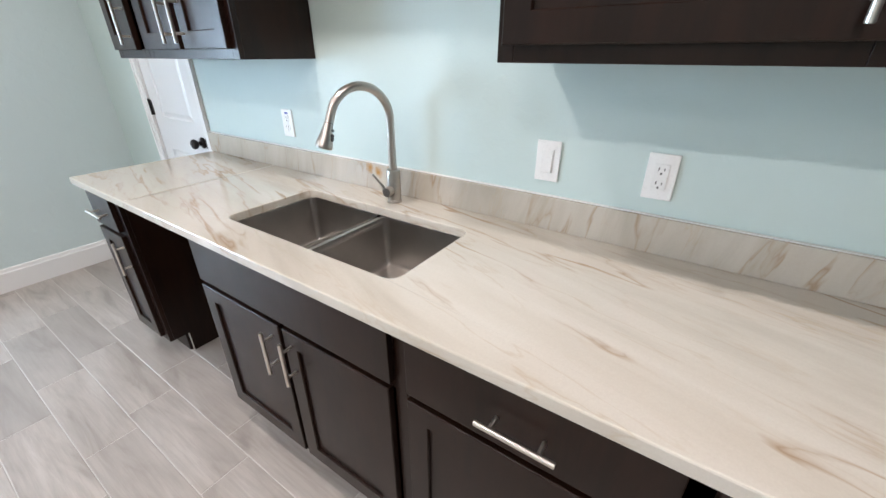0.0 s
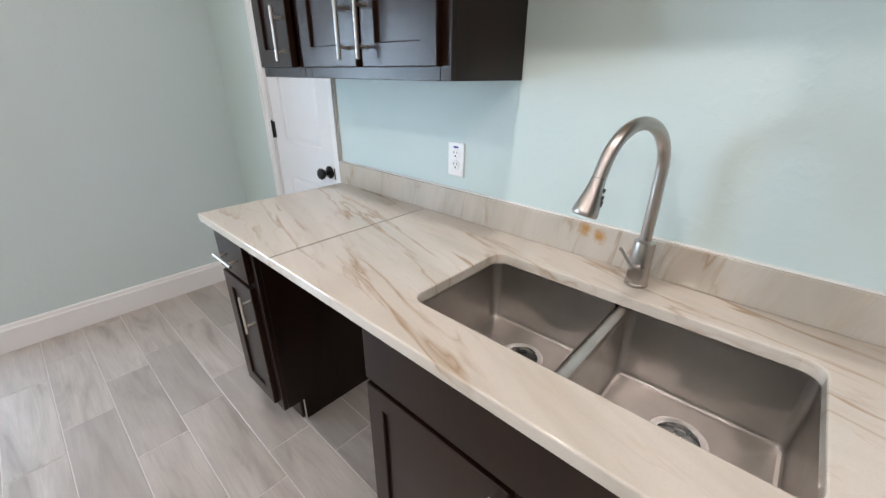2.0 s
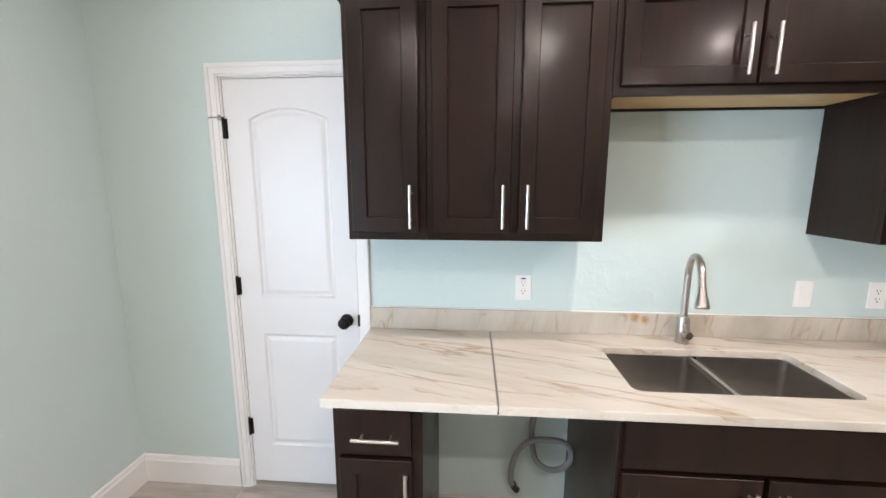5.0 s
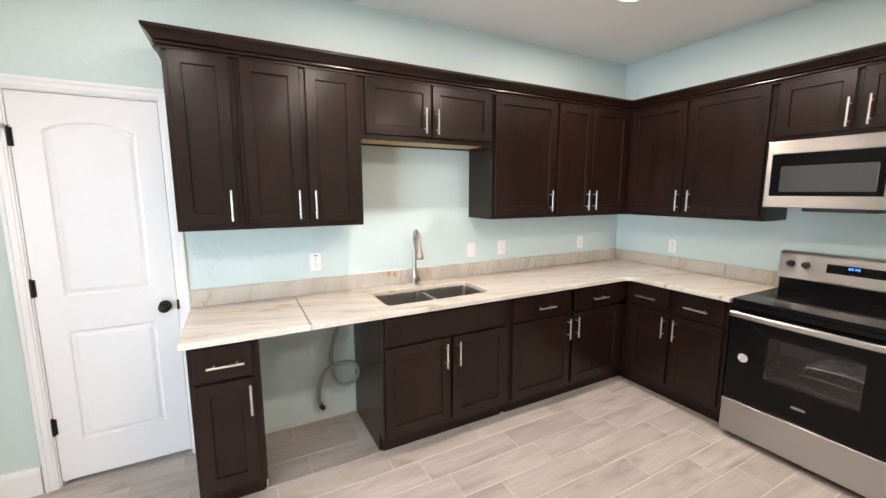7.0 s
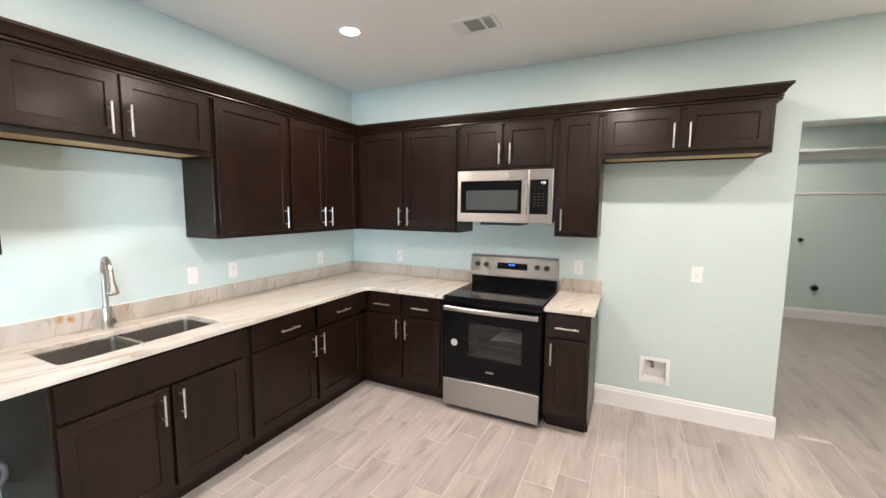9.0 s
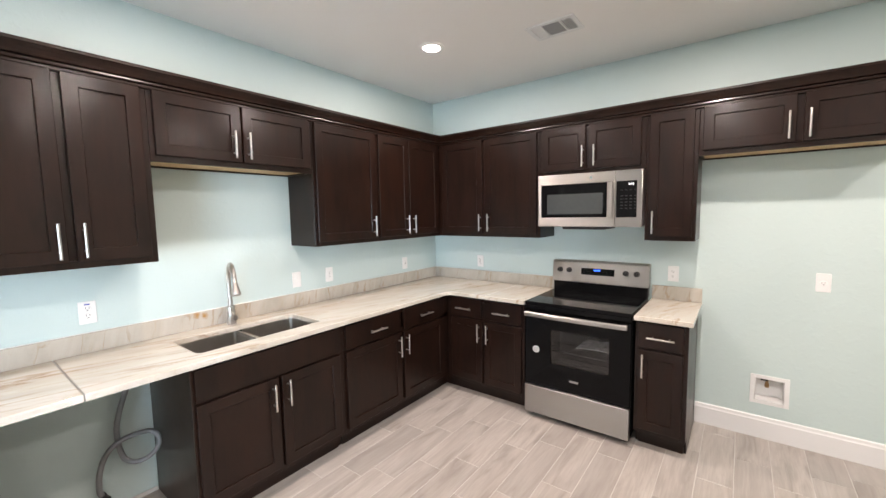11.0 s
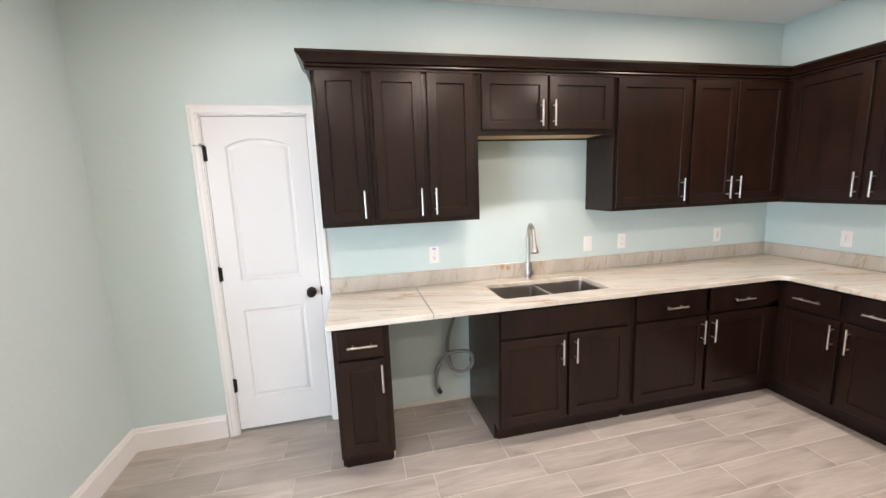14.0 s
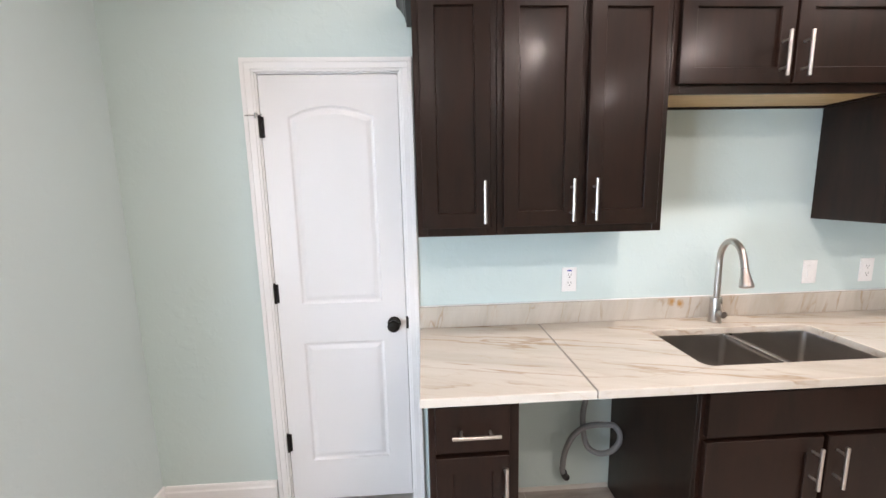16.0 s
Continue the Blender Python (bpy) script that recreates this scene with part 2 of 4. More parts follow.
def steel(name, color=(0.56, 0.54, 0.52), rough=0.26, along=(0.02, 1, 1), brush=350, relief=0.05, stretch=0.4, swing=0.0):
    n = Nodes(name)
    line, spot = n.noise(n.place(along), brush, 2), n.noise(n.place(), 5, 2)
    n.out(Base_Color=n.mix(line, tuple(0.95 * c for c in color), color), Metallic=1.0, Anisotropic=stretch, Anisotropic_Rotation=swing, Roughness=n.math("ADD", n.ramp(line, (0.2, rough - 0.012), (0.8, rough + 0.012)), n.ramp(spot, (0.35, 0.0), (0.75, 0.05))))
    if relief:
        n.bump(line, relief, 0.0006)
    return n.mat


def satin(name, color, rough):
    """Fine satin steel with soft water marks."""
    n = Nodes(name)
    spot = n.noise(n.place(), 14, 3)
    n.out(Base_Color=n.mix(n.ramp(spot, (0.35, 0.0), (0.75, 1.0)), color, tuple(0.9 * c for c in color)), Metallic=1.0, Roughness=n.ramp(spot, (0.3, rough), (0.8, rough + 0.05)))
    return n.mat


def gloss(name, color, rough, metal=0.0, smudge=0.06, grain=30, shine=0.5):
    n = Nodes(name)
    spot, fine = n.noise(n.place(), grain, 4), n.noise(n.place(), 500, 2)
    n.out(Base_Color=n.mix(spot, color, tuple(min(1.0, 1.15 * c + 0.002) for c in color)), Metallic=metal, Specular_IOR_Level=shine, Roughness=n.ramp(spot, (0.35, rough), (0.75, rough + smudge)))
    if rough > 0.15:
        n.bump(fine, 0.03, 0.0004)
    return n.mat


def glass(name, tint, rough=0.02):
    n = Nodes(name)
    n.out(Base_Color=(*tint, 1), Roughness=rough, IOR=1.45, Transmission_Weight=1.0)
    return n.mat


def glow(name, color, strength):
    n = Nodes(name)
    n.out(Base_Color=(*color, 1), Emission_Color=(*color, 1), Emission_Strength=strength)
    return n.mat


def plank_tile(name):
    """Wood-look porcelain: grey-beige boards with long grain and swirls, each board its own cut."""
    n = Nodes(name)
    p = n.place((0.9, 5.0, 1), shuffle=60.0)
    warp = n.noise(p, 1.6, 3, 0.5)
    swirl = n.noise(p, 2.0, 6, 0.55, 1.1)
    grain = n.noise(n.place((1.0, 16, 1), shuffle=60.0), 5.0, 5, 0.6, 0.5)
    tone = n.add("ShaderNodeObjectInfo").outputs["Random"]
    col = n.ramp(swirl, (0.30, (0.30, 0.265, 0.235)), (0.44, (0.425, 0.382, 0.345)), (0.57, (0.485, 0.440, 0.400)), (0.75, (0.55, 0.507, 0.468)))
    col = n.mix(n.ramp(grain, (0.36, 0.34), (0.58, 0.0)), col, (0.29, 0.255, 0.228))
    col = n.mix(n.ramp(tone, (0.0, 0.58), (0.5, 0.16), (1.0, 0.0)), col, (0.29, 0.262, 0.238))
    col = n.mix(n.ramp(warp, (0.5, 0.0), (0.8, 0.25)), col, (0.50, 0.47, 0.44))
    n.out(Base_Color=col, Roughness=n.ramp(grain, (0.3, 0.30), (0.7, 0.42)), Specular_IOR_Level=0.5)
    n.bump(grain, 0.06, 0.001)
    return n.mat


WALL = wall_paint("pale aqua wall paint", (0.565, 0.678, 0.664))
GREY_WALL = wall_paint("pale grey-aqua wall paint", (0.585, 0.684, 0.688))
CEILING = wall_paint("white ceiling paint", (0.92, 0.90, 0.875))
WHITE = paint("white trim paint", (0.80, 0.80, 0.795), 0.34, 0.05, 60, 0.03)
DOOR_WHITE = paint("white door paint", (0.75, 0.75, 0.75), 0.36, 0.08, 120, 0.02)
PLASTIC = paint("white plastic", (0.82, 0.82, 0.81), 0.3, 0.02, 200, 0.02)
DRYWALL = paint("raw plaster edge", (0.70, 0.68, 0.64), 0.8, 0.3, 60, 0.2)
WOOD = dark_wood("espresso stained maple", (0.0082, 0.0037, 0.0024), (0.0132, 0.0058, 0.0037))
BARE_EDGE = paint("raw board edge", (0.62, 0.58, 0.52), 0.7, 0.2, 90, 0.15)
BARE_WOOD = plain_wood("unfinished birch plywood")
STONE = stone("cream quartzite top", (0, 0, 15), (0.9, 5.5, 3.0))
# Upstands: the counter's stone, base darkened to paint in the shade of upright faces.
STONE_SHADED = stone("cream quartzite, shaded upstand", (0, 78, 0), (1.3, 7.0, 7.0), ((-2.438, -0.021, 1.000), (-2.394, -0.021, 0.988)), 0.85, 0.86)
STONE_SHADED_E = stone("cream quartzite, shaded side upstand", (78, 0, 0), (7.0, 1.3, 7.0), (), 0.85, 0.86)
STEEL = steel("brushed stainless steel", (0.44, 0.42, 0.395), 0.36, (1, 0.015, 1), 420, 0.0, 0.9, 0.25)
SINK_STEEL = satin("satin sink steel", (0.53, 0.505, 0.48), 0.28)
NICKEL = steel("brushed nickel", (0.50, 0.47, 0.44), 0.29, (1, 1, 0.03), 500, 0.0)
WORN_STEEL = satin("scuffed steel ridge", (0.60, 0.56, 0.53), 0.40)
PULL = steel("satin nickel pull", (0.72, 0.68, 0.63), 0.3, (1, 1, 1), 200, 0.0)
CHROME = gloss("polished chrome", (0.75, 0.75, 0.75), 0.06, 1.0)
BLACK_GLASS = gloss("black glass", (0.004, 0.004, 0.0045), 0.03, smudge=0.02, shine=0.12)
BLACK_ENAMEL = gloss("black enamel", (0.005, 0.005, 0.0055), 0.12, shine=0.18)
BLACK_PLASTIC = gloss("black plastic", (0.018, 0.018, 0.019), 0.35)
BRONZE = gloss("oil-rubbed bronze", (0.012, 0.010, 0.009), 0.28, 0.6)
GREY_RUBBER = gloss("grey ribbed rubber", (0.20, 0.205, 0.21), 0.45)
GREY_MARK = gloss("grey print", (0.32, 0.32, 0.33), 0.5)
JOINT = gloss("epoxy joint", (0.20, 0.185, 0.165), 0.4)
KEY_MARK = gloss("dim key print", (0.035, 0.035, 0.037), 0.6, shine=0.1)
RING = gloss("burner print", (0.05, 0.05, 0.052), 0.2)
DARK_MARK = gloss("dark slot", (0.02, 0.02, 0.02), 0.6)
BLUE_MARK = gloss("blue label", (0.03, 0.06, 0.35), 0.5)
LABEL_WHITE = gloss("paper label", (0.62, 0.60, 0.58), 0.55)
BRASS = gloss("brass valve", (0.40, 0.26, 0.14), 0.4, 1.0)
CAVITY = gloss("oven enamel", (0.05, 0.05, 0.053), 0.35)
FILM = gloss("clear plastic bag", (0.72, 0.72, 0.70), 0.25)
CLEAR = glass("clear window glass", (0.98, 0.98, 0.98))
WINDOW = glass("tinted oven glass", (0.55, 0.55, 0.56))
SMOKE = gloss("mirror-dark door glass", (0.05, 0.055, 0.055), 0.06)
GREY_METAL = paint("grey painted damper", (0.30, 0.30, 0.31), 0.5)
LED = glow("lit lamp lens", (1.0, 0.93, 0.86), 45.0)
BLUE_LED = glow("blue clock digits", (0.03, 0.15, 1.0), 4.0)
WHITE_LED = glow("white clock digits", (0.9, 0.95, 1.0), 2.2)
TILE = plank_tile("wood-look porcelain")
GROUT = paint("pale grout", (0.60, 0.575, 0.54), 0.8, 0.2, 200)
PATIO = paint("pale concrete", (0.42, 0.42, 0.41), 0.8, 0.3, 60, 0.15)
CAULK = paint("white caulk", (0.78, 0.77, 0.75), 0.5)


# ---- shell ----
T = 0.12
DOOR_L, DOOR_R, DOOR_TOP = -4.335, -3.712, 2.078
structure("wall_north", blocks(((WEST - T, 0, -0.02), (DOOR_L, T, CEIL)), ((DOOR_R, 0, -0.02), (T, T, CEIL)), ((DOOR_L, 0, DOOR_TOP), (DOOR_R, T, CEIL))), WALL, "pale aqua painted wall behind the counter", "wall")
WIN = (-2.70, -1.45, -0.02, 2.05)
structure("wall_west", blocks(((WEST - T, SOUTH, -0.02), (WEST, WIN[0], CEIL)), ((WEST - T, WIN[1], -0.02), (WEST, 0, CEIL)), ((WEST - T, WIN[0], WIN[3]), (WEST, WIN[1], CEIL))), GREY_WALL, "pale grey-aqua painted side wall with a glazed patio door", "wall")
BOX_Y, BOX_Z, BOX_W, BOX_H = -2.9035, 0.347, 0.079, 0.077
east_face = slab([(0.0, -0.02), (-OPEN_N, -0.02), (-OPEN_N, OPEN_TOP), (-OPEN_S, OPEN_TOP), (-OPEN_S, -0.02), (-SOUTH, -0.02), (-SOUTH, CEIL), (0.0, CEIL)], [[(-BOX_Y - BOX_W, BOX_Z - BOX_H), (-BOX_Y + BOX_W, BOX_Z - BOX_H), (-BOX_Y + BOX_W, BOX_Z + BOX_H), (-BOX_Y - BOX_W, BOX_Z + BOX_H)]], 0.0, T, 0.004)
east_face.transform(Matrix(((0, 0, -1, T), (-1, 0, 0, 0), (0, 1, 0, 0), (0, 0, 0, 1))))
structure("wall_east", east_face, WALL, "pale aqua wall with an open passage", "wall")
structure("wall_south", blocks(((WEST - T, SOUTH - T, -0.02), (T, SOUTH, CEIL))), WALL, "plain pale aqua rear wall", "wall")
structure("hall_wall_east", blocks(((HALL_X, HALL_S, -0.02), (HALL_X + T, HALL_N, CEIL))), WALL, "pale aqua far wall of the next room", "wall")
structure("hall_wall_north", blocks(((T, HALL_N, -0.02), (HALL_X + T, HALL_N + T, CEIL))), WALL, "plain pale aqua wall", "wall")
structure("hall_wall_south", blocks(((T, HALL_S - T, -0.02), (HALL_X + T, HALL_S, CEIL))), WALL, "plain pale aqua wall", "wall")
structure("hall_wall_west", blocks(((0, HALL_S, -0.02), (T, SOUTH - T, CEIL))), WALL, "plain pale aqua wall", "wall")
structure("ground", blocks(((WEST - 14.0, -14.0, -0.22), (WEST - T - 0.001, 10.0, -0.12))), PATIO, "pale concrete ground outside the glass door", "ground")
# Unseen slab, added so that only low daylight comes through the glass door.
structure("porch_roof", blocks(((WEST - 2.4, -7.0, 2.45), (WEST - T - 0.002, 1.5, 2.57))), WHITE, "plain unseen slab added over the glass door to block high sky", "roof")
structure("ceiling", blocks(((WEST - T, HALL_S - T, CEIL), (HALL_X + T, T, CEIL + 0.1))), CEILING, "smooth white painted ceiling", "ceiling")
floor = structure("floor", blocks(((WEST - T, HALL_S - T, -0.12), (HALL_X + T, T + 0.6, -0.0015))), GROUT, "pale grouted bed under grey wood-look tiles", "floor")


def baseboard(name, a, b, inward, h=0.155, d=0.016):
    """A skirting from a to b along a wall; inward is the way into the room."""
    bm = bmesh.new()
    a, b, w = Vector((*a, 0)), Vector((*b, 0)), Vector((*inward, 0))
    prof = [(0, 0.0), (d, 0.0), (d, h - 0.03), (d - 0.004, h - 0.022), (d - 0.006, h - 0.006), (d - 0.010, h), (0, h)]
    rings = [[bm.verts.new(p + w * x + Vector((0, 0, z))) for x, z in prof] for p in (a, b)]
    k = len(prof)
    for i in range(k):
        bm.faces.new((rings[0][i], rings[0][(i + 1) % k], rings[1][(i + 1) % k], rings[1][i]))
    bm.faces.new(rings[0])
    bm.faces.new(rings[1][::-1])
    bmesh.ops.recalc_face_normals(bm, faces=bm.faces[:])
    return structure(name, bm, WHITE, "white painted baseboard along the wall", "baseboard")


baseboard("baseboard_1", (WEST + 0.016, 0), (-4.393, 0), (0, -1))
baseboard("baseboard_2", (WEST, 0), (WEST, WIN[1] + 0.002), (1, 0))
baseboard("baseboard_9", (WEST, WIN[0] - 0.002), (WEST, SOUTH), (1, 0))
baseboard("baseboard_3", (0, -2.478), (0, OPEN_N - 0.016), (-1, 0))
baseboard("baseboard_4", (0.0, OPEN_N), (T, OPEN_N), (0, -1))
baseboard("baseboard_5", (0, OPEN_S), (0, SOUTH + 0.016), (-1, 0))
baseboard("baseboard_6", (WEST + 0.016, SOUTH), (0, SOUTH), (0, 1))
baseboard("baseboard_7", (HALL_X, HALL_N), (HALL_X, HALL_S), (-1, 0))
baseboard("baseboard_8", (T, HALL_N), (HALL_X - 0.016, HALL_N), (0, -1))
structure("trim", blocks(((-3.335, -0.004, 0), (-2.706, 0, 0.024))), DRYWALL, "raw plaster strip at the foot of the wall", "trim")


# ---- glazed patio door, the source of the cool daylight ----
def patio_door():
    """Local x along the wall, the room towards +y; a fixed and a sliding panel side by side."""
    y0, y1, z0, z1 = WIN
    h = (y1 - y0) / 2
    w = thing("window_1", pose(WEST, (y0 + y1) / 2, 0, 0, 0, -90), "white-framed sliding glass patio door in the side wall", "patio door", kind="structure")
    part("window_frame", blocks(((-h, -0.115, 0), (-h + 0.035, -0.004, z1)), ((h - 0.035, -0.115, 0), (h, -0.004, z1)), ((-h + 0.035, -0.115, z1 - 0.035), (h - 0.035, -0.004, z1)), bevel=0.003), WHITE, w)
    part("window_sill", blocks(((-h + 0.036, -0.115, 0.0), (h - 0.036, -0.004, 0.028)), bevel=0.004), WHITE, w, "low white door track")
    for a, b, d in ((-h + 0.037, 0.034, -0.055), (-0.034, h - 0.037, -0.098)):
        s, low, high = 0.068, 0.030, z1 - 0.037
        leaf = part("sash", blocks(((a, d, low), (a + s, d + 0.036, high)), ((b - s, d, low), (b, d + 0.036, high)), ((a + s, d, low), (b - s, d + 0.036, low + 0.09)), ((a + s, d, high - s), (b - s, d + 0.036, high)), bevel=0.003), WHITE, w)
        part("pane", blocks(((a + s - 0.005, d + 0.015, low + 0.085), (b - s + 0.005, d + 0.021, high - s + 0.005))), CLEAR, leaf).visible_shadow = False
    part("pull", blocks(((-h + 0.060, -0.019, 0.93), (-h + 0.080, 0.012, 1.15)), bevel=0.005, segments=3), WHITE, w)
    data = bpy.data.lights.new("sky_light", "AREA")
    data.shape, data.size, data.size_y, data.energy, data.color = "RECTANGLE", 4.6, 2.1, SKY_WATTS, SKY_COLOR
    lamp = new("sky_light", data)
    lamp.matrix_basis = look((WEST - 2.7, -4.55, 1.15), (WEST, -2.1, 1.15))


patio_door()


# ---- door ----
def casing():
    c = thing("door_casing", pose(0, 0, 0), "white moulded casing round the door", "trim", kind="structure")
    prof = [((0.0, -0.011), (0.058, 0)), ((0.010, -0.016), (0.050, -0.010)), ((0.036, -0.020), (0.055, -0.015))]
    lft, rgt, top = DOOR_L + 0.006, DOOR_R - 0.006, DOOR_TOP - 0.006
    for x, s in ((lft, -1), (rgt, 1)):
        part("casing_leg", blocks(*[((x + s * u0, y0, 0), (x + s * u1, y1, top + u1)) for (u0, y0), (u1, y1) in prof], bevel=0.003), WHITE, c)
    part("casing_head", blocks(*[((lft - u1 + 0.001, y0 - 0.0006, top + u0), (rgt + u1 - 0.001, y1, top + u1 + 0.0006)) for (u0, y0), (u1, y1) in prof], bevel=0.003), WHITE, c)
    part("jamb", blocks(((DOOR_L, 0.0005, 0), (DOOR_L + 0.012, T, DOOR_TOP)), ((DOOR_R - 0.012, 0.0005, 0), (DOOR_R, T, DOOR_TOP)), ((DOOR_L + 0.012, 0.0005, DOOR_TOP - 0.012), (DOOR_R - 0.012, T, DOOR_TOP)), ((DOOR_L + 0.012, 0.045, 0), (DOOR_L + 0.024, T, DOOR_TOP - 0.012)), ((DOOR_R - 0.024, 0.045, 0), (DOOR_R - 0.012, T, DOOR_TOP - 0.012)), ((DOOR_L + 0.024, 0.045, DOOR_TOP - 0.024), (DOOR_R - 0.024, T, DOOR_TOP - 0.012))), WHITE, c)


def panel_relief(outline, y):
    """A moulded door panel: a sunk groove round a raised field, seen from the room."""
    bm = bmesh.new()
    loops = []
    for d, depth in ((0, 0), (0.008, 0.007), (0.016, 0.008), (0.030, 0.0035), (0.036, 0.002)):
        loops.append([bm.verts.new((x, y + depth, z)) for x, z in offset(outline, d)])
    for p, q in zip(loops, loops[1:]):
        for k in range(len(p)):
            bm.faces.new((p[k], q[k], q[(k + 1) % len(p)], p[(k + 1) % len(p)]))
    last = loops[-1]
    mid = bm.verts.new(sum((v.co for v in last), Vector()) / len(last))
    for k in range(len(last)):
        bm.faces.new((last[k], mid, last[(k + 1) % len(last)]))
    return bm


def door_leaf():
    d = thing("door_1", pose(0, 0, 0), "closed white two-panel door with an arched top panel", "door", kind="structure")
    x0, x1, z0, z1, y = DOOR_L + 0.015, DOOR_R - 0.015, 0.03, DOOR_TOP - 0.015, 0.004
    low = [(-4.213, 0.245), (-3.835, 0.245), (-3.835, 0.857), (-4.213, 0.857)]
    up = [(-4.207, 1.048), (-3.835, 1.048)]
    cx, half, rise = -4.021, 0.186, 0.048
    rad = (half**2 + rise**2) / (2 * rise)
    a = math.asin(half / rad)
    up += [(cx + rad * math.sin(a - 2 * a * i / 20), 1.888 + rise - rad + rad * math.cos(a - 2 * a * i / 20)) for i in range(21)]
    bm = bmesh.new()
    rim = [(x0, z0), (x1, z0), (x1, z1), (x0, z1)]
    for loop, za, zb in ((low, z0, 0.95), (up, 0.95, z1)):
        edges = []
        for some in ([(x0, za), (x1, za), (x1, zb), (x0, zb)], loop):
            vs = [bm.verts.new((x, y, z)) for x, z in some]
            edges += [bm.edges.new((vs[k], vs[(k + 1) % len(vs)])) for k in range(len(vs))]
        bmesh.ops.triangle_fill(bm, edges=edges, use_beauty=True)
    for loop in (low, up):
        merge(bm, panel_relief(loop, y))
    merge(bm, blocks(((x0, y + 0.012, z0), (x1, y + 0.036, z1))))
    for (ax, az), (bx, bz) in zip(rim, rim[1:] + rim[:1]):
        v = [bm.verts.new(p) for p in ((ax, y, az), (bx, y, bz), (bx, y + 0.036, bz), (ax, y + 0.036, az))]
        bm.faces.new(v)
    bmesh.ops.remove_doubles(bm, verts=bm.verts[:], dist=0.0002)
    bmesh.ops.recalc_face_normals(bm, faces=bm.faces[:])
    part("slab", bm, DOOR_WHITE, d).data.shade_flat()
    for z in (1.847, 1.103, 0.349):
        h = bmesh.new()
        rod(h, (x0 - 0.002, -0.006, z - 0.045), (x0 - 0.002, -0.006, z + 0.045), 0.0065, 12)
        rod(h, (x0 - 0.002, -0.006, z + 0.045), (x0 - 0.002, -0.006, z + 0.052), 0.0045, 10)
        merge(h, blocks(((x0 + 0.002, -0.001, z - 0.044), (x0 + 0.012, 0.006, z + 0.044))))
        part("hinge", h, BRONZE, d, "dark bronze butt hinge")
    k = (-3.783, 0.941)
    knob = part("knob", lathe([(0, 0), (0.031, 0), (0.032, 0.006), (0.027, 0.011), (0.014, 0.014), (0.0125, 0.030), (0.020, 0.036), (0.0275, 0.046), (0.0285, 0.056), (0.022, 0.064), (0.012, 0.0665), (0, 0.067)], 32, pose(k[0], y - 0.0005, k[1], 90)), BRONZE, d, "round dark bronze door knob")
    part("rosette_ring", lathe([(0.006, 0.066), (0.010, 0.0685), (0.014, 0.066)], 24, pose(k[0], y, k[1], 90)), BRONZE, knob)
    part("strike_plate", blocks(((DOOR_R - 0.0145, -0.012, 0.915), (DOOR_R - 0.002, 0.003, 0.972)), bevel=0.002), BRONZE, d, "dark bronze strike lip")
    stop = bmesh.new()
    rod(stop, (x0 - 0.004, -0.010, 1.897), (x0 - 0.038, -0.030, 1.893), 0.0028, 10)
    rod(stop, (x0 - 0.038, -0.030, 1.893), (x0 - 0.052, -0.036, 1.891), 0.0052, 12, 0.0025)
    rod(stop, (x0 - 0.012, -0.016, 1.882), (x0 - 0.012, -0.016, 1.905), 0.0085, 12)
    rod(stop, (x0 - 0.002, -0.008, 1.897), (x0 + 0.012, -0.012, 1.899), 0.0030, 10)
    part("hinge_stop", stop, CHROME, d, "small bright hinge-pin door stop")


casing()
door_leaf()
structure("door_closet_back", blocks(((DOOR_L - 0.05, T + 0.4, -0.02), (DOOR_R + 0.05, T + 0.43, 2.2))), WALL, "plain wall behind the closed door", "wall")


# ---- cabinets ----
def handle(parent, x, y, z, upright, length=0.158):
    """A bar pull on two posts, in front of the face y."""
    bm = bmesh.new()
    h, s = length / 2, 0.048
    out = y - 0.034
    ends = [((x, out, z - h), (x, out, z + h))] if upright else [((x - h, out, z), (x + h, out, z))]
    bar = bmesh.new()
    rod(bar, *ends[0], 0.006, 16)
    bmesh.ops.bevel(bar, geom=[e for e in bar.edges if len(e.link_faces) == 2 and e.calc_face_angle(0) > 1.2], offset=0.001, segments=2, affect="EDGES")
    merge(bm, bar)
    for d in (-s, s):
        p = (x, y, z + d) if upright else (x + d, y, z)
        rod(bm, p, (p[0], out, p[2]), 0.0045, 10)
    return part("handle", bm, PULL, parent, "satin nickel bar pull")


def shaker(x0, x1, z0, z1, y, rail=0.057, t=0.02):
    """A five-piece door front: frame proud of a sunk flat panel; y is the face."""
    bm = bmesh.new()
    c = 0.0022
    rings = []
    for d, depth in ((0, t), (0, c), (c, 0), (rail - 0.001, 0), (rail + 0.001, 0.0025), (rail + 0.0015, 0.0095)):
        rings.append([bm.verts.new((x, y + depth, z)) for x, z in ((x0 + d, z0 + d), (x1 - d, z0 + d), (x1 - d, z1 - d), (x0 + d, z1 - d))])
    for p, q in zip(rings, rings[1:]):
        for k in range(4):
            bm.faces.new((p[k], p[(k + 1) % 4], q[(k + 1) % 4], q[k]))
    bm.faces.new(rings[-1])
    bm.faces.new(rings[0][::-1])
    bmesh.ops.recalc_face_normals(bm, faces=bm.faces[:])
    return bm


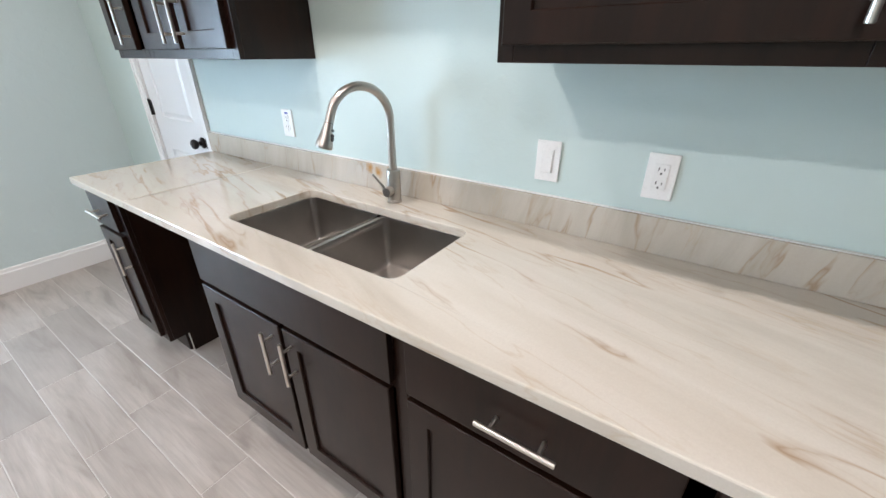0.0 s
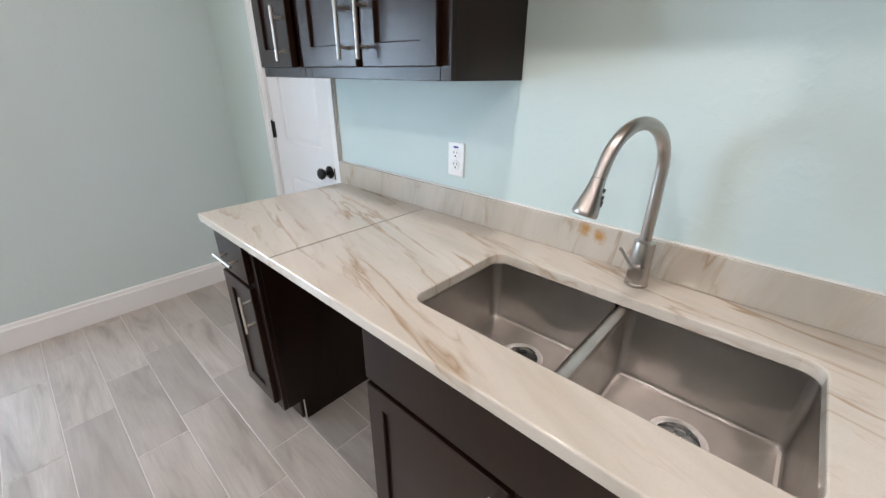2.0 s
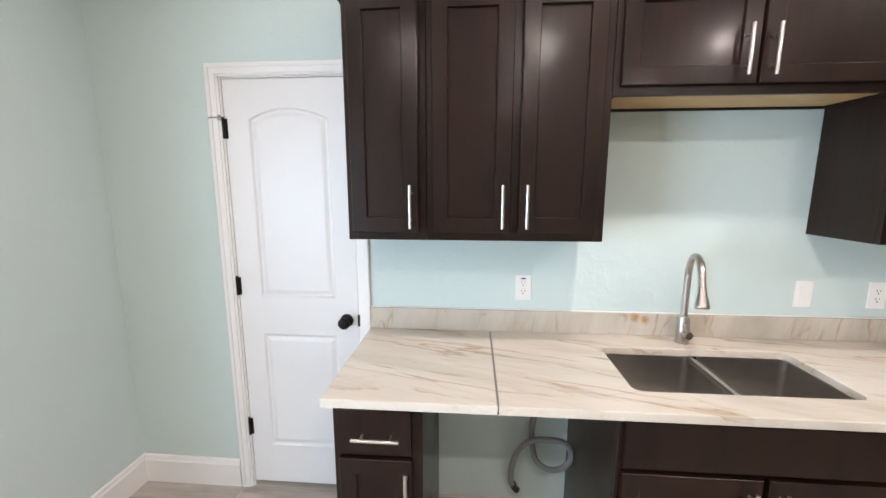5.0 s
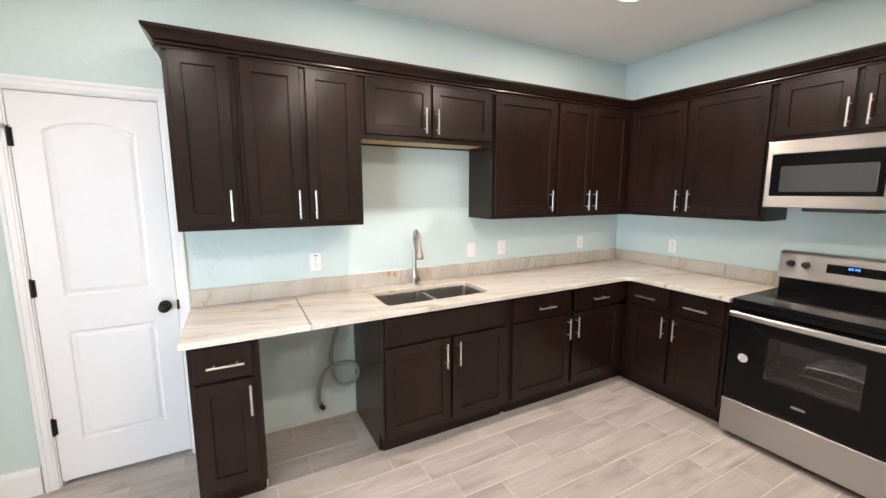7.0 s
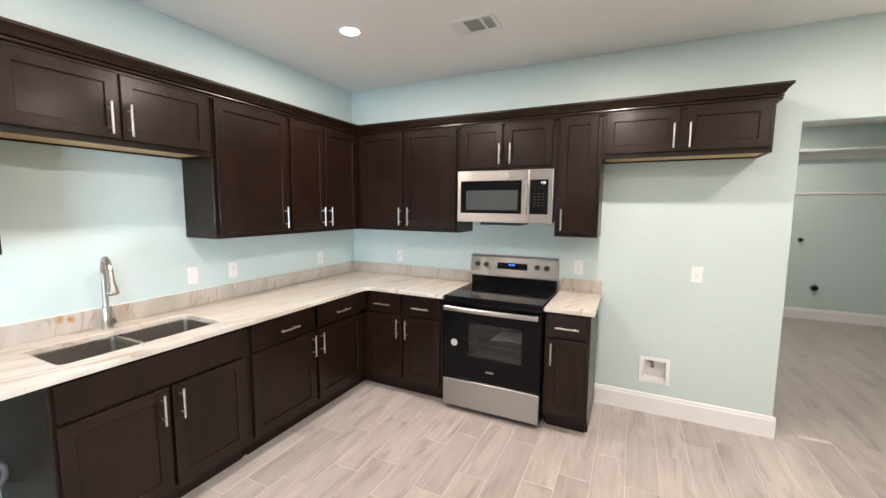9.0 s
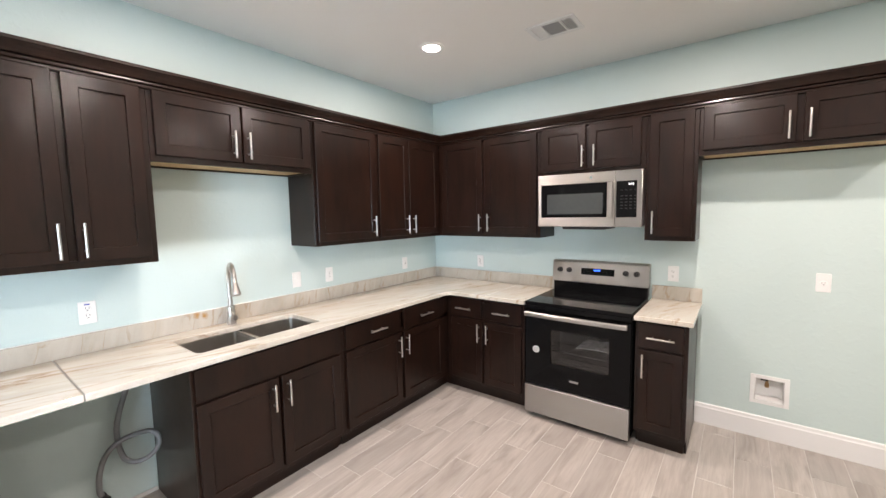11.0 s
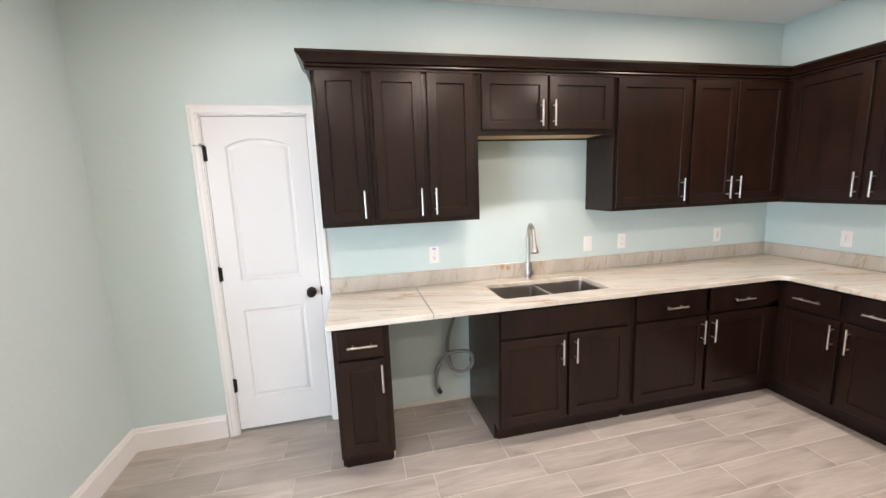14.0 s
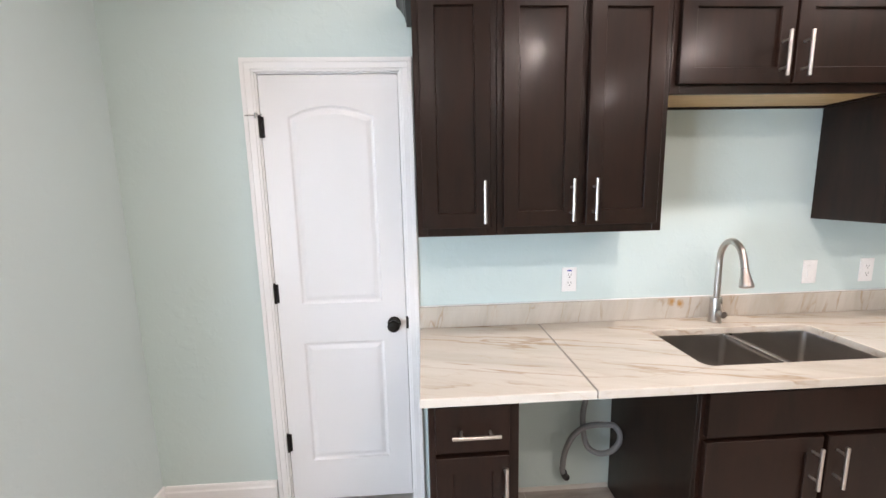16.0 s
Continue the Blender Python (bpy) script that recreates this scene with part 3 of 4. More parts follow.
def carcass(c, w, d, z0, z1, toe=0.0, lid=True):
    """Panels and face frame of a cabinet box under c; local x along the wall, front at -d."""
    t, s = 0.016, 0.036
    low = z0 + toe
    part("back_panel", blocks(((t, -0.014, low), (w - t, -0.002, z1))), WOOD, c)
    if lid:
        part("top_panel", blocks(((t, -d + 0.019, z1 - t), (w - t, -0.014, z1))), WOOD, c)
    for x in (0, w - t):
        side = blocks(((x, -d + 0.019, low), (x + t, -0.002, z1)), bevel=0.001, segments=1)
        if toe:
            merge(side, blocks(((x, -d + 0.09, z0), (x + t, -0.002, low + 0.001))))
        part("side_panel", side, WOOD, c)
    part("face_frame", blocks(((0, -d, low), (s, -d + 0.019, z1)), ((w - s, -d, low), (w, -d + 0.019, z1)), ((s, -d, z1 - s), (w - s, -d + 0.019, z1)), ((s, -d, low), (w - s, -d + 0.019, low + s)), bevel=0.0012, segments=1), WOOD, c)
    if toe:
        part("floor_panel", blocks(((t, -d + 0.019, low), (w - t, -0.014, low + t))), WOOD, c)


def upper(m, w, z0, doors, label, underside=None, group="wall cabinets"):
    """doors: x0, x1 and the handle's x, in local metres."""
    c = thing("wall_cabinet", m, label, "cabinet", group)
    carcass(c, w, BOX_U, z0, UP_TOP)
    part("bottom_panel", blocks(((0.0165, -BOX_U + 0.0195, z0 + 0.010), (w - 0.0165, -0.0145, z0 + 0.022))), underside or WOOD, c, "unfinished pale wood underside" if underside else "")
    low = z0 + 0.032
    if len(doors) > 1:
        mid = (doors[0][1] + doors[1][0]) / 2
        part("centre_stile", blocks(((mid - 0.03, -BOX_U + 0.001, z0 + 0.037), (mid + 0.03, -BOX_U + 0.018, UP_TOP - 0.037))), WOOD, c)
    for x0, x1, hx in doors:
        d = part("door", shaker(x0, x1, low, 2.252, -BOX_U - 0.0205), WOOD, c)
        handle(d, hx, -BOX_U - 0.0205, low + 0.018 + 0.079, True)
    return c


def base(m, w, fronts, label, group="base cabinets"):
    """fronts: (kind, x0, x1, handle x or None) of drawers and doors."""
    c = thing("base_cabinet", m, label, "cabinet", group)
    carcass(c, w, BOX_B, 0.0, CT_UNDER - 0.002, 0.11, False)
    part("mid_rail", blocks(((0.037, -BOX_B + 0.001, 0.676), (w - 0.037, -BOX_B + 0.018, 0.716))), WOOD, c)
    part("toe_kick", blocks(((0.0165, -BOX_B + 0.075, 0.0), (w - 0.0165, -BOX_B + 0.089, 0.109))), WOOD, c, "dark recessed toe board")
    if w > 0.5:
        part("centre_stile", blocks(((w / 2 - 0.03, -BOX_B + 0.0015, 0.147), (w / 2 + 0.03, -BOX_B + 0.0175, 0.84))), WOOD, c)
    y = -BOX_B - 0.0205
    for kind, x0, x1, hx in fronts:
        if kind == "door":
            d = part("door", shaker(x0, x1, 0.142, 0.686, y), WOOD, c)
            handle(d, hx, y, 0.585, True)
        else:
            d = part("drawer_front", blocks(((x0, y, 0.705), (x1, y + 0.02, 0.866)), bevel=0.0022), WOOD, c)
            if hx is not None:
                handle(d, hx, y, 0.778, False)
    return c


def north(x):
    return pose(x, 0, 0)


def east(y):
    return pose(0, y, 0, 0, 0, -90)


UL = "tall espresso wall cabinet with shaker doors and nickel pulls"
ajar = upper(north(-3.654), 0.302, UP_Z, [(0.022, 0.277, 0.252)], "narrow espresso wall cabinet with its shaker door ajar")
for leaf in ajar.children:
    if leaf.name.startswith("door"):
        leaf.matrix_basis = pose(0.022, -BOX_U - 0.001, 0, 0, 0, -3.0) @ pose(-0.022, BOX_U + 0.001, 0)
upper(north(-3.351), 0.651, UP_Z, [(0.022, 0.310, 0.280), (0.340, 0.622, 0.367)], UL)
upper(north(-2.699), 0.943, 1.897, [(0.022, 0.456, 0.408), (0.467, 0.918, 0.493)], "short espresso cabinet above the sink", BARE_WOOD)
upper(north(-1.755), 0.598, UP_Z, [(0.018, 0.580, 0.539)], "espresso wall cabinet with one wide shaker door")
corner = upper(north(-1.156), 1.154, UP_Z, [(0.018, 0.374, 0.335), (0.386, 0.800, 0.420)], "espresso corner wall cabinet with shaker doors")
part("corner_filler", blocks(((0.790, -BOX_U + 0.001, UP_Z + 0.037), (0.8425, -BOX_U + 0.018, UP_TOP - 0.037))), WOOD, corner)
return_side = upper(east(-0.336), 1.034, UP_Z, [(0.028, 0.479, 0.462), (0.506, 1.004, 0.5505)], UL)
part("corner_filler", blocks(((-0.0235, -BOX_U + 0.0005, UP_Z + 0.001), (-0.0005, -BOX_U + 0.018, UP_TOP))), WOOD, return_side)
upper(east(-1.371), 0.785, 1.890, [(0.018, 0.364, 0.3495), (0.390, 0.752, 0.4365)], "short espresso cabinet above the microwave")
upper(east(-2.157), 0.308, UP_Z, [(0.022, 0.284, 0.052)], "narrow espresso wall cabinet beside the microwave")
upper(east(-2.466), 0.966, 1.947, [(0.022, 0.470, 0.438), (0.504, 0.944, 0.528)], "short espresso cabinet over the empty fridge bay", BARE_WOOD)

narrow = base(north(-3.638), 0.303, [("drawer", 0.022, 0.268, 0.154), ("door", 0.022, 0.268, 0.251)], "narrow espresso base cabinet with a drawer and door")
part("raw_edge", blocks(((0.2965, -0.5232, 0.001), (0.3028, -0.5203, 0.109))), BARE_EDGE, narrow, "pale unfinished panel edge")
base(north(-2.705), 0.914, [("false", 0.014, 0.880, None), ("door", 0.014, 0.441, 0.402), ("door", 0.460, 0.872, 0.493)], "espresso sink base cabinet with a false drawer front")
corner = base(north(-1.790), 1.788, [("drawer", 0.014, 0.545, 0.288), ("drawer", 0.582, 1.09, 0.828), ("door", 0.014, 0.549, 0.513), ("door", 0.578, 1.09, 0.598)], "espresso corner base cabinet with drawers over doors")
part("corner_filler", blocks(((1.075, -BOX_B + 0.001, 0.147), (1.1785, -BOX_B + 0.018, 0.844))), WOOD, corner)
return_side = base(east(-0.634), 0.735, [("drawer", 0.030, 0.338, 0.178), ("drawer", 0.378, 0.712, 0.546), ("door", 0.030, 0.350, 0.322), ("door", 0.374, 0.712, 0.407)], "espresso base cabinet beside the range")
part("corner_filler", blocks(((-0.0235, -BOX_B + 0.0005, 0.111), (-0.0005, -BOX_B + 0.018, CT_UNDER - 0.002))), WOOD, return_side)
part("corner_toe_kick", blocks(((-0.0985, -BOX_B + 0.0755, 0.0), (0.0160, -BOX_B + 0.0885, 0.108))), WOOD, return_side, "dark recessed toe board")
base(east(-2.172), 0.304, [("drawer", 0.022, 0.280, 0.154), ("door", 0.022, 0.280, 0.052)], "narrow espresso base cabinet with a drawer and door")


def crown():
    c = thing("crown_moulding", pose(0, 0, 0), "espresso stepped crown moulding on the cabinets", "crown moulding")
    f = BOX_U
    prof = [(0.0, 2.250), (0.0215, 2.250), (0.0235, 2.253), (0.0235, 2.261), (0.012, 2.263), (0.012, 2.267), (0.0255, 2.269), (0.0275, 2.274), (0.0265, 2.280), (0.014, 2.282), (0.014, 2.286), (0.031, 2.289), (0.035, 2.299), (0.045, 2.313), (0.058, 2.326), (0.063, 2.330), (0.063, 2.344), (0.0, 2.344)]
    path = [(-3.654, -0.002), (-3.654, -f), (-f, -f), (-f, -3.432), (-0.002, -3.432)]
    outs = [Vector((-1, 0)), Vector((0, -1)), Vector((-1, 0)), Vector((0, -1))]
    for i in range(4):
        bm = bmesh.new()
        rings = []
        for end in (0, 1):
            p, o = Vector(path[i + end]), outs[i]
            other = outs[i - 1] if end == 0 and i > 0 else outs[i + 1] if end == 1 and i < 3 else Vector((0, 0))
            rings.append([bm.verts.new((p.x + o.x * d + other.x * d, p.y + o.y * d + other.y * d, z)) for d, z in prof])
        k = len(prof)
        for j in range(k):
            bm.faces.new((rings[0][j], rings[0][(j + 1) % k], rings[1][(j + 1) % k], rings[1][j]))
        bm.faces.new(rings[0])
        bm.faces.new(rings[1][::-1])
        bmesh.ops.recalc_face_normals(bm, faces=bm.faces[:])
        part("moulding_run", bm, WOOD, c)


crown()

# ---- worktops ----
CL = "polished cream quartzite counter slab with brown veins"
SEAM_W, SEAM_E = -3.090, -1.030
solid("countertop", slab([(-3.662, -CT_FRONT), (SEAM_W - 0.0025, -CT_FRONT), (SEAM_W - 0.0025, -0.001), (-3.662, -0.001)], [], CT_UNDER, CT), STONE, CL + " over an empty bay", "countertop", "counter slabs")
HOLE = rounded(-2.630, -0.523, -1.892, -0.165, 0.035, 6)
inner = [(-CT_FRONT - 0.05 + 0.05 * math.sin(radians(a)), -CT_FRONT - 0.05 + 0.05 * math.cos(radians(a))) for a in (0, 18, 36, 54, 72, 90)]
solid("countertop", slab([(SEAM_W + 0.0025, -CT_FRONT)] + inner + [(-CT_FRONT, SEAM_E + 0.0015), (-0.001, SEAM_E + 0.0015), (-0.001, -0.001), (SEAM_W + 0.0025, -0.001)], [HOLE], CT_UNDER, CT), STONE, CL + " and sink cut-out", "countertop", "counter slabs")
solid("countertop", slab([(-CT_FRONT, -1.383), (-0.001, -1.383), (-0.001, SEAM_E - 0.0015), (-CT_FRONT, SEAM_E - 0.0015)], [], CT_UNDER, CT), STONE, CL + " beside the range", "countertop", "counter slabs")
solid("countertop", slab([(-CT_FRONT, -2.500), (-0.001, -2.500), (-0.001, -2.168), (-CT_FRONT, -2.168)], [], CT_UNDER, CT), STONE, "small cream quartzite counter slab beside the range", "countertop", "counter slabs")
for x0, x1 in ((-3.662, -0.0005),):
    solid("backsplash", blocks(((x0, -0.021, CT + 0.0005), (x1, -0.0005, 1.017)), bevel=0.002), STONE_SHADED, "cream veined stone upstand behind the counter", "backsplash", "upstands")
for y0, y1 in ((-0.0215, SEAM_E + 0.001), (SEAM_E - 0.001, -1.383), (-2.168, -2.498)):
    solid("backsplash", blocks(((-0.021, y0, CT + 0.0005), (-0.0005, y1, 1.017)), bevel=0.002), STONE_SHADED_E, "cream veined stone upstand behind the counter", "backsplash", "upstands")
structure("trim_caulk", blocks(((-3.662, -0.012, 1.017), (-0.012, -0.0003, 1.0195)), ((-0.012, -1.383, 1.017), (-0.0003, -0.0003, 1.0195))), CAULK, "thin white caulk line above the upstand", "caulk")
structure("trim_joint", blocks(((SEAM_W - 0.003, -CT_FRONT + 0.003, CT_UNDER + 0.002), (SEAM_W + 0.003, -0.022, CT - 0.0015)), ((-CT_FRONT + 0.003, SEAM_E - 0.002, CT_UNDER + 0.002), (-0.022, SEAM_E + 0.002, CT - 0.0015))), JOINT, "dark grey epoxy joint between slabs", "joint")


# ---- sink and faucet ----
def sink():
    s = thing("sink", pose(0, 0, 0), "undermount double-bowl stainless steel kitchen sink", "sink")
    top, deep = CT_UNDER - 0.001, 0.190
    for x0, x1 in ((-2.636, -2.272), (-2.244, -1.886)):
        bm = bmesh.new()
        y0, y1 = -0.529, -0.159
        loops = [(0.0, top, 0.020), (0.001, top - 0.01, 0.020), (0.005, top - deep + 0.014, 0.017), (0.0065, top - deep + 0.007, 0.016), (0.010, top - deep + 0.002, 0.015), (0.017, top - deep, 0.013)]
        rings = [[bm.verts.new((x, y, z)) for x, y in rounded(x0 + d, y0 + d, x1 - d, y1 - d, r, 5)] for d, z, r in loops]
        for p, q in zip(rings, rings[1:]):
            for k in range(len(p)):
                bm.faces.new((p[k], p[(k + 1) % len(p)], q[(k + 1) % len(p)], q[k]))
        cx, cy = (x0 + x1) / 2, (y0 + y1) / 2 + 0.062
        ring = [bm.verts.new((cx + 0.056 * math.cos(2 * math.pi * k / 32), cy + 0.056 * math.sin(2 * math.pi * k / 32), top - deep - 0.003)) for k in range(32)]
        edges = [bm.edges.get((rings[-1][k], rings[-1][(k + 1) % len(rings[-1])])) for k in range(len(rings[-1]))]
        edges += [bm.edges.new((ring[k], ring[(k + 1) % 32])) for k in range(32)]
        bmesh.ops.triangle_fill(bm, edges=edges, use_beauty=True)
        bmesh.ops.recalc_face_normals(bm, faces=bm.faces[:])
        bmesh.ops.reverse_faces(bm, faces=bm.faces[:])
        b = part("bowl", bm, SINK_STEEL, s)
        z = top - deep - 0.003
        dr = part("drain", lathe([(0.060, -0.001), (0.058, 0.003), (0.050, 0.004), (0.043, 0.001), (0.040, -0.008), (0.038, -0.030)], 32, pose(cx, cy, z)), CHROME, s, "polished drain flange")
        part("strainer", lathe([(0, -0.022), (0.010, -0.020), (0.012, -0.026), (0.038, -0.029)], 24, pose(cx, cy, z)), CHROME if x0 > -2.3 else BLACK_PLASTIC, dr, "basket strainer" if x0 > -2.3 else "dark rubber disposer opening")
    part("divider", blocks(((-2.2738, -0.546, top - 0.030), (-2.2422, -0.142, top - 0.004)), bevel=0.010, segments=4), WORN_STEEL, s, "rounded steel wall between the bowls")
    part("rim", blocks(((-2.660, -0.553, top - 0.002), (-2.6365, -0.135, top)), ((-1.8855, -0.553, top - 0.002), (-1.862, -0.135, top)), ((-2.6365, -0.553, top - 0.002), (-1.8855, -0.5295, top)), ((-2.6365, -0.1585, top - 0.002), (-1.8855, -0.135, top))), SINK_STEEL, s)


def faucet():
    f = thing("faucet", pose(-2.262, -0.084, CT), "brushed nickel pull-down gooseneck faucet", "faucet")
    aim = Vector((-0.27, -0.963, 0))
    part("base_body", lathe([(0, 0), (0.028, 0), (0.028, 0.006), (0.0255, 0.009), (0.0250, 0.112), (0.0235, 0.118), (0.017, 0.121), (0, 0.121)], 32), NICKEL, f)
    arc, pts = 0.108, [Vector((0, 0, 0.118)), Vector((0, 0, 0.20)), Vector((0, 0, 0.285))]
    pts += [aim * (arc - arc * math.cos(radians(a))) + Vector((0, 0, 0.291 + arc * math.sin(radians(a)))) for a in range(6, 163, 6)]
    part("spout", tube(pts, 0.0138, 20), NICKEL, f)
    end, way = pts[-1], (pts[-1] - pts[-2]).normalized()
    turn = Matrix.Translation(end) @ way.to_track_quat("Z", "Y").to_matrix().to_4x4()
    neck = end + way * 0.026
    part("hose_neck", rod(bmesh.new(), end - way * 0.004, neck, 0.0138, 20), NICKEL, f)
    part("neck_seam", rod(bmesh.new(), neck - way * 0.001, neck + way * 0.002, 0.0128, 20), DARK_MARK, f, "dark joint line")
    turn = Matrix.Translation(neck) @ way.to_track_quat("Z", "Y").to_matrix().to_4x4()
    head = part("spray_head", lathe([(0, 0.001), (0.0142, 0.001), (0.0148, 0.004), (0.0160, 0.016), (0.0190, 0.034), (0.0240, 0.056), (0.0264, 0.070), (0.0264, 0.073), (0.0250, 0.077), (0.021, 0.079), (0, 0.079)], 28, turn), NICKEL, f)
    out = Vector((0.93, 0.36, 0.0))
    out = (out - way * out.dot(way)).normalized()
    for k, reach, r in ((0.020, 0.0205, 0.0045), (0.036, 0.0228, 0.0065), (0.046, 0.0248, 0.0065)):
        p = neck + way * k
        part("button", rod(bmesh.new(), p + out * 0.004, p + out * reach, r, 14), BLACK_PLASTIC, head, "small black spray button")
    hub = bmesh.new()
    ho = Vector((0.10, -0.99, 0)).normalized()
    rod(hub, ho * 0.010 + Vector((0, 0, 0.046)), ho * 0.050 + Vector((0, 0, 0.046)), 0.0175, 24)
    bmesh.ops.bevel(hub, geom=[e for e in hub.edges if e.calc_face_angle(0) > 1.2], offset=0.002, segments=2, affect="EDGES")
    h = part("handle_hub", hub, NICKEL, f)
    lever = bmesh.new()
    rod(lever, ho * 0.044 + Vector((-0.006, 0, 0.055)), ho * 0.072 + Vector((-0.040, 0, 0.112)), 0.0048, 12, 0.0040)
    part("lever", lever, NICKEL, h)


sink()
faucet()


# ---- range ----
def kitchen_range():
    """Local x along the wall from the left side, front towards -y."""
    w = RANGE_L - RANGE_R - 0.008
    r = thing("range", east(RANGE_L - 0.004), "stainless and black electric range with glass cooktop", "range")
    body = [((0, -0.615, 0.05), (0.02, -0.03, 0.895)), ((w - 0.02, -0.615, 0.05), (w, -0.03, 0.895)), ((0.02, -0.05, 0.05), (w - 0.02, -0.03, 0.895)), ((0.02, -0.615, 0.05), (w - 0.02, -0.05, 0.07)), ((0.02, -0.615, 0.862), (w - 0.02, -0.05, 0.895))]
    part("body", blocks(*body, bevel=0.002), BLACK_ENAMEL, r)
    for x in (0.04, w - 0.04):
        for y in (-0.58, -0.08):
            part("foot", rod(bmesh.new(), (x, y, 0), (x, y, 0.05), 0.016), BLACK_PLASTIC, r)
    part("cooktop", slab(rounded(-0.001, -0.660, w + 0.001, -0.078, 0.012, 4), [], 0.895, 0.921, 0.006), BLACK_GLASS, r, "glossy black ceramic glass cooktop")
    for x, y, rad in ((0.20, -0.50, 0.115), (0.56, -0.50, 0.095), (0.20, -0.23, 0.078), (0.56, -0.23, 0.115)):
        part("burner_ring", lathe([(rad - 0.002, 0.0), (rad - 0.002, 0.0004), (rad, 0.0004), (rad, 0.0)], 48, pose(x, y, 0.921)), RING, r, "thin grey burner outline")
    part("front_trim", blocks(((0.0, -0.664, 0.862), (w, -0.612, 0.894)), bevel=0.006), BLACK_GLASS, r)
    # backguard: black riser with a raked stainless console
    part("riser", blocks(((0.006, -0.082, 0.915), (w - 0.006, -0.004, 1.02)), bevel=0.006), BLACK_ENAMEL, r)
    bm = bmesh.new()
    prof = [(-0.006, 0.998), (-0.088, 0.998), (-0.096, 1.006), (-0.080, 1.168), (-0.068, 1.180), (-0.006, 1.180)]
    rings = [[bm.verts.new((x, y, z)) for y, z in prof] for x in (-0.001, w + 0.001)]
    for k in range(len(prof)):
        j = (k + 1) % len(prof)
        bm.faces.new((rings[0][k], rings[0][j], rings[1][j], rings[1][k]))
    bm.faces.new(rings[0])
    bm.faces.new(rings[1][::-1])
    bmesh.ops.recalc_face_normals(bm, faces=bm.faces[:])
    bmesh.ops.bevel(bm, geom=bm.edges[:], offset=0.003, segments=2, affect="EDGES")
    console = part("console", bm, STEEL, r, "brushed stainless control console")
    tilt = math.degrees(math.atan2(0.016, 0.162))
    face = pose(0, -0.0875, 1.09, -tilt)

    def on_face(bm2):
        bm2.transform(face)
        return bm2

    disp = part("display", on_face(blocks(((0.247, -0.003, -0.022), (0.512, 0.004, 0.034)), bevel=0.002)), BLACK_GLASS, console, "black glass control display")
    for i in range(4):
        x = 0.350 + i * 0.0125 + (0.004 if i > 1 else 0)
        part("clock_digit", on_face(blocks(((x, -0.0042, 0.012), (x + 0.0085, -0.0032, 0.024)))), BLUE_LED, disp, "lit blue clock digit")
    keys = [((x, -0.0040, z), (x + 0.016, -0.0031, z + 0.0022)) for x in (0.262, 0.288, 0.314, 0.420, 0.446, 0.474) for z in (-0.010, 0.006, 0.020)]
    keys += [((0.345 + 0.022 * i, -0.0040, -0.013), (0.360 + 0.022 * i, -0.0031, -0.0105)) for i in range(3)]
    for a, b in keys:
        part("key_mark", on_face(blocks((a, b))), KEY_MARK, disp)
    for x in (0.066, 0.145, 0.596, 0.676):
        k = part("knob", on_face(lathe([(0, 0.030), (0.0155, 0.030), (0.018, 0.027), (0.0195, 0.006), (0.0225, 0.0), (0, 0.0)], 28, pose(x, -0.001, 0.010, 90))), BLACK_PLASTIC, console, "round black burner knob")
        part("pointer", on_face(blocks(((x - 0.0045, -0.038, 0.010 - 0.017), (x + 0.0045, -0.029, 0.010 + 0.017)), bevel=0.002)), BLACK_PLASTIC, k)
    # oven door with a real window
    z0, z1, y0 = 0.272, 0.855, -0.655
    win = rounded(0.205, 0.462, 0.622, 0.722, 0.012, 4)
    bm = slab([(0.002, z0), (w - 0.002, z0), (w - 0.002, z1), (0.002, z1)], [win], -0.012, 0.022, 0.004)
    bm.transform(Matrix(((1, 0, 0, 0), (0, 0, -1, y0 + 0.022), (0, 1, 0, 0), (0, 0, 0, 1))))
    door = part("oven_door", bm, BLACK_GLASS, r, "black glass oven door")
    part("window_pane", blocks(((0.203, y0 + 0.006, 0.460), (0.624, y0 + 0.010, 0.724))), WINDOW, door, "tinted see-through oven window").visible_shadow = False
    hb = bmesh.new()
    bar = [(0.018 + (w - 0.036) * i / 24, y0 - 0.052 + 0.010 * (2 * i / 24 - 1) ** 2, 0.832) for i in range(25)]
    rings = []
    for x, y, z in bar:
        rings.append([hb.verts.new((x, y + a, z + b)) for a, b in ((0.012, -0.016), (-0.004, -0.017), (-0.010, -0.010), (-0.010, 0.010), (-0.004, 0.017), (0.012, 0.016))])
    for p, q in zip(rings, rings[1:]):
        for k in range(6):
            hb.faces.new((p[k], p[(k + 1) % 6], q[(k + 1) % 6], q[k]))
    hb.faces.new(rings[0])
    hb.faces.new(rings[-1][::-1])
    bmesh.ops.recalc_face_normals(hb, faces=hb.faces[:])
    merge(hb, blocks(((0.022, y0 - 0.042, 0.820), (0.048, y0 - 0.0005, 0.844)), ((w - 0.048, y0 - 0.042, 0.820), (w - 0.022, y0 - 0.0005, 0.844)), bevel=0.003))
    part("door_handle", hb, STEEL, door, "wide stainless oven handle")
    part("badge", slab(rounded(0.352, 0.352, 0.418, 0.366, 0.006, 4), [], 0, 0.0015, 0.0005), STEEL, door, "small metal maker's badge").matrix_basis = Matrix(((1, 0, 0, 0), (0, 0, -1, y0 - 0.0002), (0, 1, 0, 0), (0, 0, 0, 1)))
    st = part("sticker", lathe([(0, 0.0012), (0.026, 0.0012), (0.027, 0)], 32, pose(0.092, y0 - 0.0002, 0.553, 90)), LABEL_WHITE, door, "round pale paper sticker")
